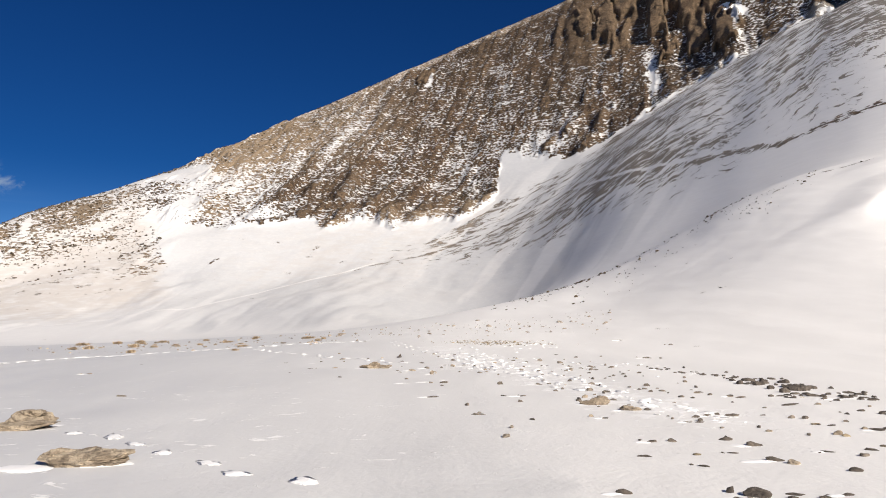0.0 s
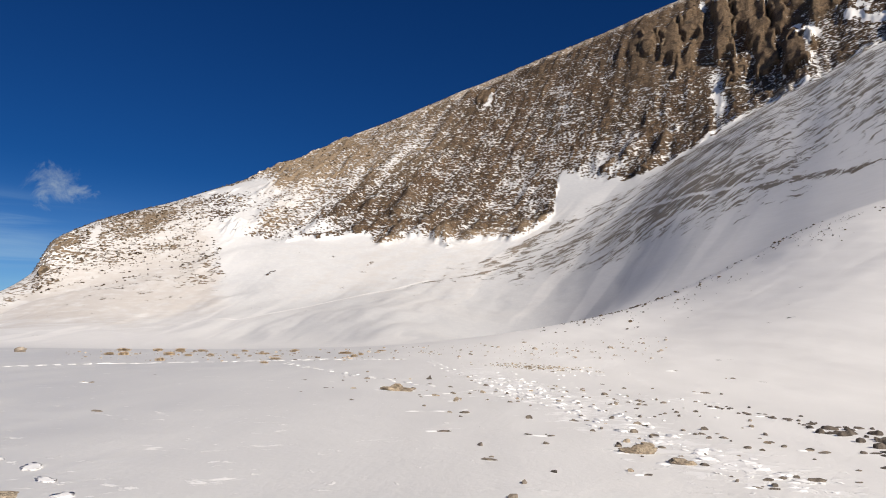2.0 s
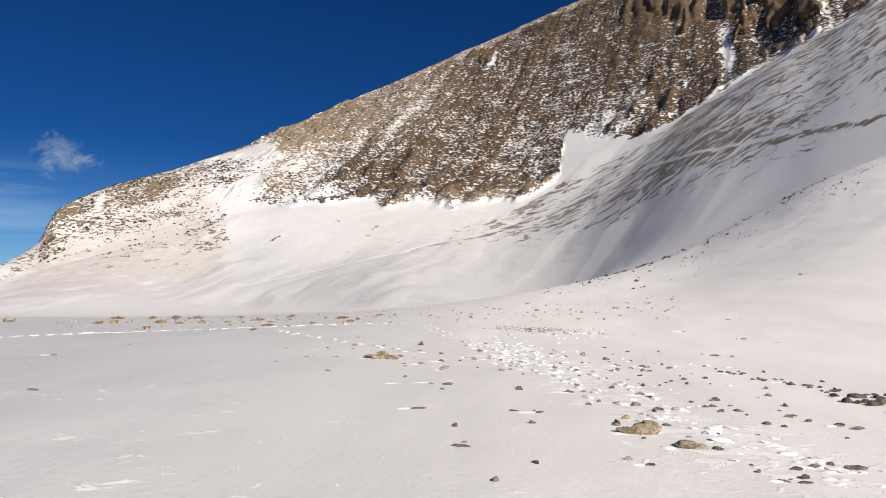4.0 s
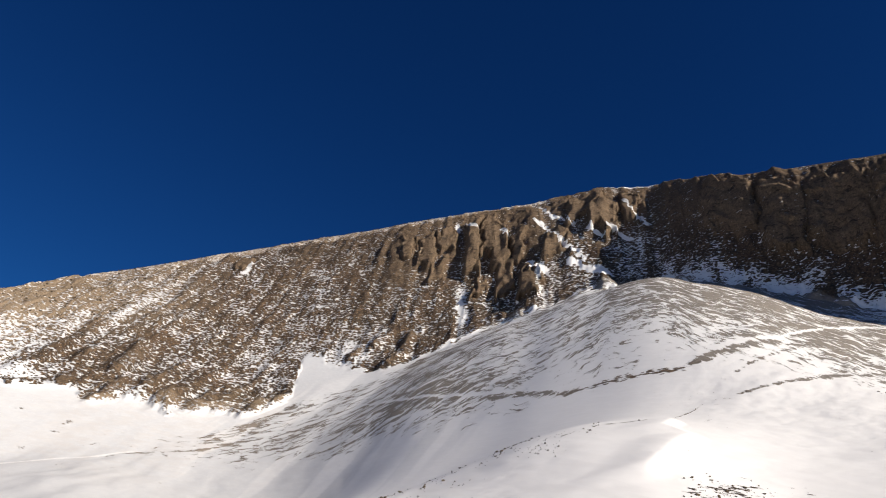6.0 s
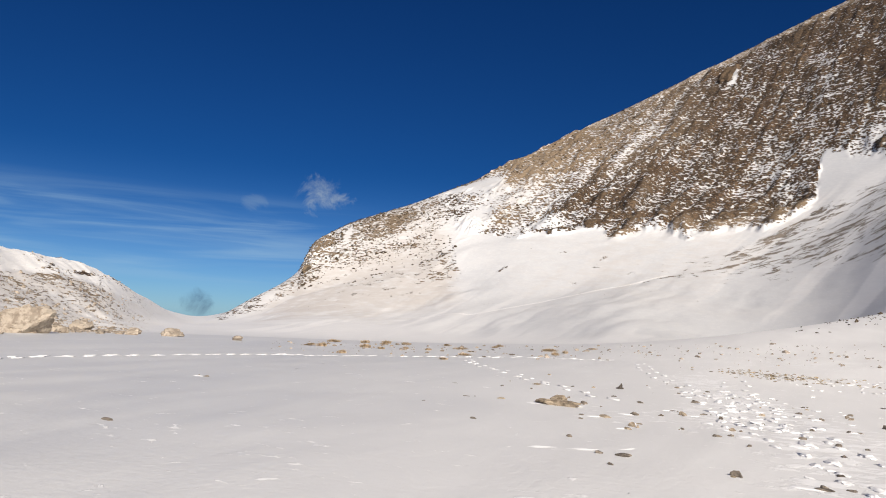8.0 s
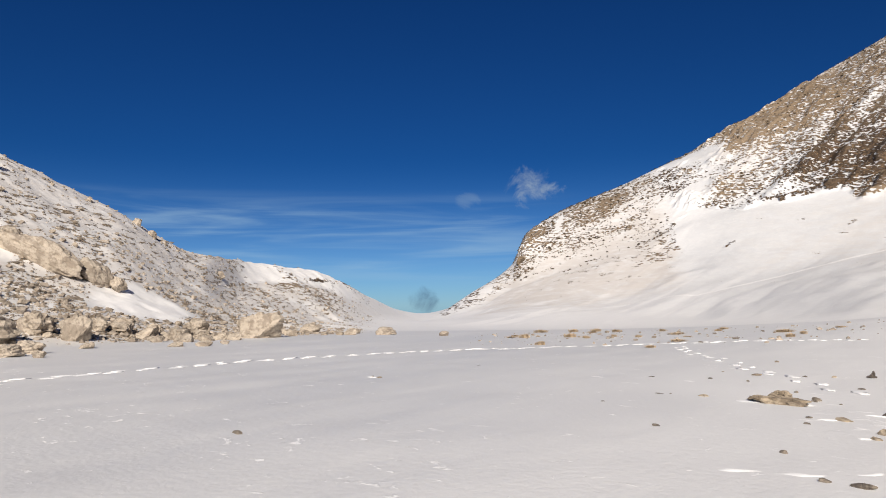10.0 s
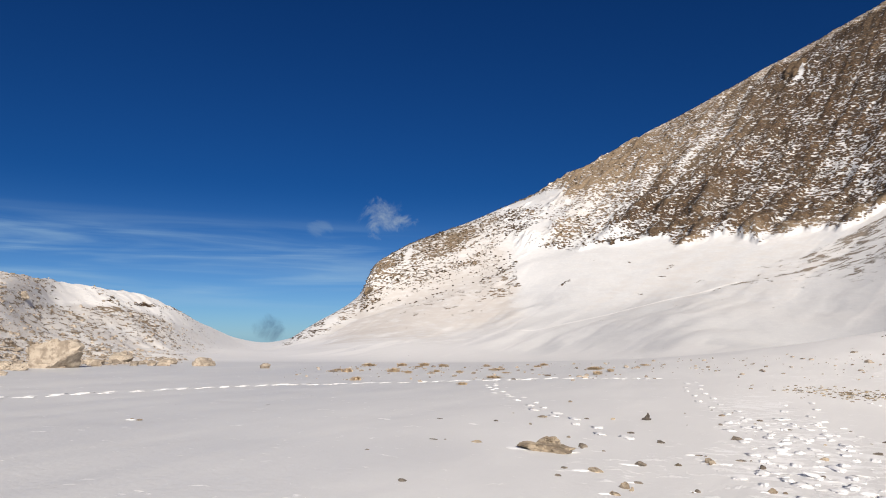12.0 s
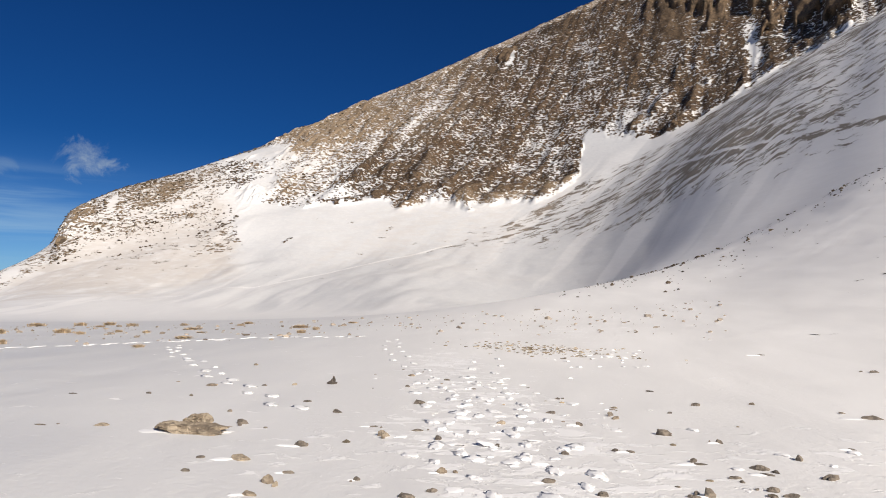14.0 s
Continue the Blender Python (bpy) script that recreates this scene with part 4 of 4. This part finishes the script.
def trail(points, label, stride=.62, spread=.12, scale=1.0, start=0.0):
    """Footprints along a line through points, left and right by turns."""
    base = new("footprint_trail")
    x0, y0 = points[0]
    base.matrix_basis = pose(x0, y0, ground_z(x0, y0))
    tagged(base, label, "footprints", kind="thing")
    pts = np.array(points, float)
    seg = np.hypot(*np.diff(pts, axis=0).T)
    run = np.concatenate([[0], np.cumsum(seg)])
    s, side = start, 1
    while s < run[-1]:
        x, y = np.interp(s, run, pts[:, 0]), np.interp(s, run, pts[:, 1])
        x2, y2 = np.interp(s + .3, run, pts[:, 0]), np.interp(s + .3, run, pts[:, 1])
        head = math.atan2(y2 - y, x2 - x + 1e-6)
        x, y = x - math.sin(head) * spread * side + rng.normal(0, .05 + .5 * max(spread - .3, 0)), y + math.cos(head) * spread * side + rng.normal(0, .05)
        ob = new("footprint", PRINTS[rng.randint(6)])
        ob.parent = base
        k = scale * rng.uniform(.75, 1.2)
        ob.matrix_basis = Matrix.Translation((x - x0, y - y0, ground_z(x, y) - ground_z(x0, y0) + .006)) @ pose(0, 0, 0, 0, 0, math.degrees(head) + rng.uniform(-15, 15)) @ Matrix.Diagonal((.20 * k, .11 * k, 1.0, 1))
        s, side = s + stride * rng.uniform(.8, 1.2), -side
    return base


trail([(-5.9, 9.65), (-4.9, 9.55), (-4.27, 9.37), (-3.7, 8.56), (-3.0, 8.17), (-2.41, 7.46), (-1.59, 6.91), (-1.11, 6.35)], "line of bright footprints broken through grey crust", .82, .1, 1.0, .9)
trail([(-9.12, 33.39), (-7.29, 30.15), (-5.88, 28.43), (-4.68, 26.8), (-4.0, 25.6), (-3.3, 24.6), (-2.37, 23.66), (-1.6, 22.6), (-.97, 21.97)], "line of bright footprints crossing the snow floor", .62, .13, 1.0)
trail([(-16.5, 12.2), (-16.57, 14.27), (-16.6, 17.79), (-17.1, 20.4), (-16.87, 22.88), (-16.5, 26.09), (-15.6, 29.44), (-13.06, 32.0), (-11.0, 35.2), (-8.0, 37.5), (-4, 38.5)], "long line of footprints across the frozen floor", .38, .2, 1.35)
trail([(-2.76, 36.56), (-1.68, 31.92), (-.83, 28.85), (-.18, 27.19), (.3, 24.6), (.68, 22.82), (.93, 21.71), (1.16, 20.83), (1.19, 19.94), (1.42, 19.27)], "trodden track of footprints through rough snow", .75, .22, .9)
trail([(1.0, 30.5), (1.0, 27.5), (1.3, 24.6), (1.9, 22.4), (2.2, 20.6), (2.3, 19.0), (2.6, 17.2), (3.0, 15.3), (3.2, 13.6), (3.5, 12.5), (3.8, 11.4), (3.9, 10.4)], "trodden track of footprints through rough snow", .7, .3, .9)


def ragged(v, f, seed):
    """The same shape with an uneven outline."""
    v = v.copy()
    v[:, :2] *= (1 + .34 * noise3(v * (1, 1, 0), 2.1, seed, 4))[:, None]
    return v, f


CLODS = [mesh_of("snow_clod", *ragged(*rock_shape(3, s + 200, 7, .2), s), FRESH, True) for s in range(6)]
TRACK = np.array([(.3, 26.5), (.7, 25.4), (1.3, 24.3), (1.6, 22.3), (1.3, 20.8), (1.8, 19.4), (2.6, 16.8), (3.0, 14.8), (3.2, 13.1), (3.5, 12.1), (3.7, 11.3), (3.9, 10.7), (4.3, 10.2)])
for i in range(190):
    # the clods lie in loose heaps along the track
    t_ = (rng.uniform(0, 5.2) if i < 100 else rng.uniform(5.2, 7.6) if i < 130 else rng.uniform(7.6, 12))
    heap = .55 + .45 * math.sin(t_ * 5.3)
    wide = (.55 if t_ < 5.2 else .4 if t_ < 7.6 else .2) * (.5 + heap)
    x = np.interp(t_, range(13), TRACK[:, 0]) + rng.normal(0, wide)
    y = np.interp(t_, range(13), TRACK[:, 1]) + rng.normal(0, .25)
    w = rng.uniform(.05, .14) * (2.0 if rng.rand() < .2 else 1)
    ob = put_rock("snow_clod", CLODS[rng.randint(6)], x, y, w, w * rng.uniform(.05, .15), .4, rng.uniform(-40, 40), 10, .7)
    tagged(ob, "bright clod of broken frozen snow", "snow clod", "clods along the track")

trail([tuple(p) for p in TRACK[:8]], "scuffed patches of bright broken crust along the track", .27, .45, .7)

# flat plates of wind crust lifted beside the track
PLATES = [mesh_of("snow_plate", *ragged(*rock_shape(3, s + 230, 6, .20), s + 9), FRESH, True) for s in range(5)]
for i in range(72):
    if i < 30:
        x, y = 4.0 + rng.normal(0, .7), rng.uniform(29.0, 34)
    elif i < 62:
        x, y = 1.7 + rng.normal(0, .8), rng.uniform(19.5, 27)
    elif i < 78:
        x, y = rng.uniform(2.6, 6.2), rng.uniform(16, 24)
    else:
        x, y = rng.uniform(2.0, 4.4), rng.uniform(14, 17)
    w = rng.uniform(.07, .22)
    ob = put_rock("snow_plate", PLATES[rng.randint(5)], x, y, w, rng.uniform(.012, .03), .45, rng.uniform(-40, 40), 1.5, .8)
    tagged(ob, "flat bright plate of broken wind crust", "snow plate", "plates of crust along the track")

# a crack in the crust that stands up as a thin white ridge
def snow_ridge(points, label):
    pts = np.array(points, float)
    run = np.concatenate([[0], np.cumsum(np.hypot(*np.diff(pts, axis=0).T))])
    s = np.linspace(0, run[-1], 120)
    x = np.interp(s, run, pts[:, 0]) + .05 * fbm(s * 2.2, s * 0, 3, 71)
    y = np.interp(s, run, pts[:, 1]) + .07 * fbm(s * 2.2, s * 0 + 9, 3, 72)
    wide = .004 + .085 * np.clip(fbm(s * 3.1, s * 0 + 4, 3, 73) + .25, 0, 1)
    high = -.006 + .026 * np.clip(fbm(s * 3.1, s * 0 + 4, 3, 73) + .45, 0, 1)
    z = land(x, y)[0]
    v = np.concatenate([np.stack([x, y - wide, z - .01], -1), np.stack([x, y, z + high], -1), np.stack([x, y + wide, z - .01], -1)])
    n, a = len(s), np.arange(len(s) - 1)
    f = np.concatenate([np.stack([a + o, a + 1 + o, a + 1 + n + o, a + n + o], -1) for o in (0, n)])
    return tagged(new("snow_ridge", mesh_of("snow_ridge", v, f, FRESH, True)), label, "snow ridge")


snow_ridge([(-1.85, 14.75), (-1.6, 15.1), (-1.3, 15.5), (-.8, 15.85), (-.4, 15.95), (.1, 16.35)], "thin white ridge of cracked wind crust across the floor")


# small stones strewn between the larger ones
def scatter(i):
    """A place for the small stone i: the strip along the rim, the track, or the open floor."""
    if i < 50 or i >= 150:
        x = 2.4 + rng.normal(0, 1.2)
        return x, 33.4 - (x - 2) * .55 + rng.normal(0, .9)
    if i < 95:
        return rng.uniform(1.0, 6.5), rng.uniform(14.5, 26)
    if i < 130:
        return rng.uniform(2.2, 7.0), rng.uniform(6.0, 14)
    return rng.uniform(-4.5, 1.0), rng.uniform(17.5, 28)


for i in range(72, 150):
    x, y = scatter(i)
    w = rng.uniform(.05, .16)
    pool = STONES[(GREY if rng.rand() < .7 else TAN).name]
    tagged(put_rock("stone", pool[rng.randint(8)], x, y, w, w * rng.uniform(.18, .4), .4, rng.uniform(-40, 40)),
           "pebble-sized stone scattered on the snow crust", "stone", "pebbles on the snow")


def pebble_strip(n, mat, label):
    """Pebbles too many to count, joined."""
    bv, bf = ICO[1]
    vs, fs = [], []
    for i in range(n):
        x, y = scatter(i + 150 if i % 8 else i % 150)
        w = rng.uniform(.03, .115)
        lump = bv * (1 + .25 * rng.normal(size=(len(bv), 1))) * (w * .6, w * .4, w * .22)
        vs.append(lump + (x, y, ground_z(x, y) + w * .04))
        fs.append(bf + i * len(bv))
    return tagged(new("pebbles", mesh_of("pebbles", np.vstack(vs), np.vstack(fs), mat)), label, "pebbles", kind="stuff")


def loose_material(name, pale, dark):
    g = Graph(name)
    geo = g.n.new("ShaderNodeNewGeometry")
    c = g.coords()
    shade = g.mix(geo.outputs["Random Per Island"], pale, dark)
    shade = g.mix(g.ramp(g.noise(c, 2.0, 5, .6), .4, .7, 0, .6), shade, tuple(v * .5 for v in dark))
    return g.finish(shade, .9, None, .2)


SCREE = loose_material("brown_scree", (.15, .112, .074), (.055, .042, .030))
RUBBLE = loose_material("buff_rubble", (.47, .405, .335), (.24, .20, .16))


pebble_strip(300, loose_material("tan_pebbles", (.50, .40, .26), (.12, .10, .075)), "tan and dark pebbles strewn in a strip over the snow")


# ---- boulders at the foot of the western hill ----
for x, y, w, h in [(-29.0, 17.6, 1.94, .68), (-30.8, 19.0, 1.66, .72), (-38.8, 19.5, 3.07, 1.7), (-39.4, 23.9, 2.21, 1.85), (-40.8, 22.3, 2.18, 1.45),
                   (-42.5, 27.75, 2.19, 1.41), (-40.9, 28.7, 1.75, 1.07), (-40.1, 30.2, 2.2, 1.29), (-45.5, 34.5, 2.3, 1.56), (-39.9, 36.0, 4.3, 2.2),
                   (-32.5, 29.0, .64, .32), (-30.8, 26.9, 1.02, .36), (-32.4, 26.2, 1.11, .37), (-34.0, 22.5, .93, .37), (-26.7, 18.1, .63, .34),
                   (-34.75, 42.85, 1.93, .72), (-27.9, 41.5, 1.0, .39), (-47.5, 46.0, 2.2, 1.1), (-43.4, 41.0, 1.6, .66), (-42.25, 26.1, 1.53, 1.0)]:
    ob = put_rock("boulder", BIG[BUFF.name][rng.randint(6)], x, y, w * .92, h * .82, .3, rng.uniform(0, 360), 8, .85)
    tagged(ob, "large buff limestone boulder at the edge of the snow floor", "boulder", "boulders at the hill foot")
for i in range(26):
    a_az = rng.uniform(-62, -47)
    k_, _ = knots(np.array([a_az]))
    x, y = polar(a_az, float(k_[0, 3]) + rng.uniform(-1.5, 5))
    w = rng.uniform(.4, 1.5)
    ob = put_rock("boulder", BIG[BUFF.name][rng.randint(6)], x, y, w, w * rng.uniform(.3, .5), .3)
    tagged(ob, "buff limestone block at the edge of the snow floor", "boulder", "boulders at the hill foot")
for i in range(110):
    a_az, q = rng.uniform(-84, -52), rng.uniform(0, 1) ** 1.6
    k_ = PLAN[:, 0]
    r1_, r5_ = np.interp(a_az, k_, PLAN[:, 1]), np.interp(a_az, k_, PLAN[:, 9])
    a_r = r1_ + (r5_ - r1_) * q
    x, y = MID[0] + a_r * math.sin(radians(a_az)), MID[1] + a_r * math.cos(radians(a_az))
    if float(land(np.array([x]), np.array([y]))[1][0]) < .2:
        continue
    w = rng.uniform(.3, .85) * (1.4 if q < .15 else 1)
    ob = put_rock("boulder", BIG[BUFF.name][rng.randint(6)], x, y, w, w * rng.uniform(.35, .65), .25)
    tagged(ob, "buff limestone block lying on the snowy hillside", "boulder", "blocks on the hillside")


# the long ledge of rock across the hillside
ledge = new("rock_outcrop")
ledge.matrix_basis = pose(-56.8, 28.6, ground_z(-56.8, 28.6))
tagged(ledge, "long buff limestone outcrop with dark cracks on the hillside", "rock outcrop")
OUT = [mesh_of("block", *rock_shape(5, s + 60, 12, .10, cracks=.10), BUFF, True) for s in range(4)]
for i, (dx, dy, dz, w, d, h, turn) in enumerate([(-.4, -1.3, 1.2, 7.4, 2.6, 3.0, 72), (-1.6, -2.9, 2.5, 4.0, 2.4, 1.8, 70), (.2, 2.9, -.5, 3.6, 2.4, 2.4, 74), (.6, 4.4, -1.1, 1.8, 1.6, 1.3, 80)]):
    s_ = new(("main_block", "upper_block", "lower_block", "end_block")[i], OUT[i])
    s_.parent = ledge
    s_.matrix_basis = pose(dx, dy, dz, 4, 24, turn) @ Matrix.Diagonal((w / 2, d / 2, h / 2, 1))


for az_, r_, w, h in [(-64.6, 88, 1.5, 1.1), (-75.5, 82, 2.4, 1.0), (-74, 78, 2.0, 1.2), (-58.6, 96, 1.2, 1.2), (-63.5, 88, 1.4, .9)]:
    ob = put_rock("boulder", BIG[BUFF.name][rng.randint(6)], *polar(az_, r_), w, h, .2)
    tagged(ob, "buff limestone block standing on the crest of the hill", "boulder", "blocks on the hillside")


# ---- buttresses of the cliffs under the crest: bearing, share of the way up, width, height ----
CRAGS = [mesh_of("buttress", *rock_shape(5, s + 90, 24, .09, cracks=.03), CRAG) for s in range(6)]
for i, (az_, up_, w, h) in enumerate([(11.9, .57, 5, 6), (13.6, .53, 6, 7), (15.5, .58, 5, 4), (18.1, .52, 4, 8), (19.5, .54, 4, 7), (20.6, .44, 4, 7), (22.0, .48, 4, 6), (23.5, .20, 5, 6),
                                      (25.4, .42, 5, 4), (27.3, .56, 5, 4), (29.1, .50, 5, 6), (31.0, .20, 4, 2.5), (31.9, .54, 4, 5), (44.6, .5, 8, 6), (48.8, .52, 9, 5), (53.5, .5, 9, 6), (58.3, .45, 9, 6),
                                      (-34.3, .62, 6, 3), (-35.2, .46, 5, 3), (-13.2, .25, 4, 4), (-8.2, .19, 4, 5), (-8.9, .05, 4, 5), (-6.4, .08, 4, 4), (-4.4, .03, 4, 3), (-1.9, .02, 4, 4), (1.9, -.045, 4, 5), (10.8, .15, 4, 5), (12.4, .03, 5, 4), (-1.7, .70, 5, 5)]):
    k_, _ = knots(np.array([az_]))
    (x, y, z_), size = (v[0] for v in on_wall(np.array([az_]), k_[:, 6] + (k_[:, 7] - k_[:, 6]) * up_)[:2])
    ob = put_rock("rock_buttress", CRAGS[i % 6], x, y, w * size, h * .45 * size, .72, -az_ + rng.uniform(-30, 30), 14, .7, z_)
    tagged(ob, "weathered brown rock buttress jutting from the mountain face", "rock buttress", "buttresses under the crest")


# ---- loose rock too small to count ----
def scree(name, az0, az1, n, small, large, mat, label, where, seed, loose=0.0):
    """Angular blocks strewn over a sector; where(az, share) gives r and the chance of a block."""
    r_ = np.random.RandomState(seed)
    az_ = r_.uniform(az0, az1, n * 4)
    k_, _ = knots(az_)
    rr, chance = where(az_, r_.uniform(0, 1, n * 4), k_)
    spot, grow, bare = on_wall(az_, rr)
    keep = np.nonzero(r_.uniform(0, 1, n * 4) < chance * np.clip(bare * 2.2 - .35 + loose, 0, 1))[0][:n]
    spot, grow, m = spot[keep], grow[keep], len(keep)
    bv, bf = ICO[1]
    shape = bv[None] * (1 + .28 * r_.normal(size=(m, len(bv), 1))) * r_.uniform(.55, 1.2, (m, 1, 3)) * (1, 1, .62)
    size = small * (large / small) ** (r_.uniform(0, 1, (m, 1, 1)) ** 2.2) * grow[:, None, None]
    a = r_.uniform(0, 6.28, m)
    c, s = np.cos(a)[:, None], np.sin(a)[:, None]
    v = shape * size * .5
    v = np.stack([v[..., 0] * c - v[..., 1] * s, v[..., 0] * s + v[..., 1] * c, v[..., 2]], -1) + (spot + np.stack([0 * grow, 0 * grow, size[:, 0, 0] * .08], -1))[:, None]
    f = (bf[None] + (np.arange(m) * len(bv))[:, None, None]).reshape(-1, 3)
    return tagged(new(name, mesh_of(name, v.reshape(-1, 3), f, mat)), label, "scree", kind="stuff")


def on_face(a, q, k):
    return k[:, 6] + (k[:, 7] - k[:, 6]) * (q * 1.02 - .01), 1.0 + 0 * a


def on_hill(a, q, k):
    return k[:, 3] + (k[:, 7] - k[:, 3]) * q ** 1.25, 1.25 - .6 * q


def on_east(a, q, k):
    return 44 + 80 * q, np.where(a < 45, .4, 1.0)


scree("scree", -24, 31, 9000, .35, 1.2, SCREE, "brown scree blocks strewn over the mountain face", on_face, 1)
scree("scree", -36, -22, 1800, .35, 1.2, SCREE, "brown scree blocks strewn over the ridge end", on_face, 2)
scree("rubble", -85, -46, 9000, .12, .62, RUBBLE, "buff limestone rubble covering the hillside", on_hill, 3)
scree("rubble", 33, 66, 3500, .12, .5, SCREE, "dark stones and turf showing through the snow slope", on_east, 4)


def on_rim(a, q, k):
    return 30 + 19 * q ** .7, 1.0 + 0 * a


scree("pebbles", -37, 14, 420, .06, .34, RUBBLE, "pale pebbles and dead turf along the rim of the floor", on_rim, 5, 1.0)


def on_lip(a, q, k):
    clump = np.clip(vnoise(a / 1.9, q * 5, 66) * 2.5 + .3, .04, 1)
    return k[:, 3] * (.62 + .40 * q), np.clip((q - .05) * 1.4, 0, 1) * np.clip((a - 2) / 8, .2, 1) * clump


scree("pebbles", 2, 30, 560, .10, .55, SCREE, "dark stones strewn along the lip of the snow slope", on_lip, 6, 1.0)
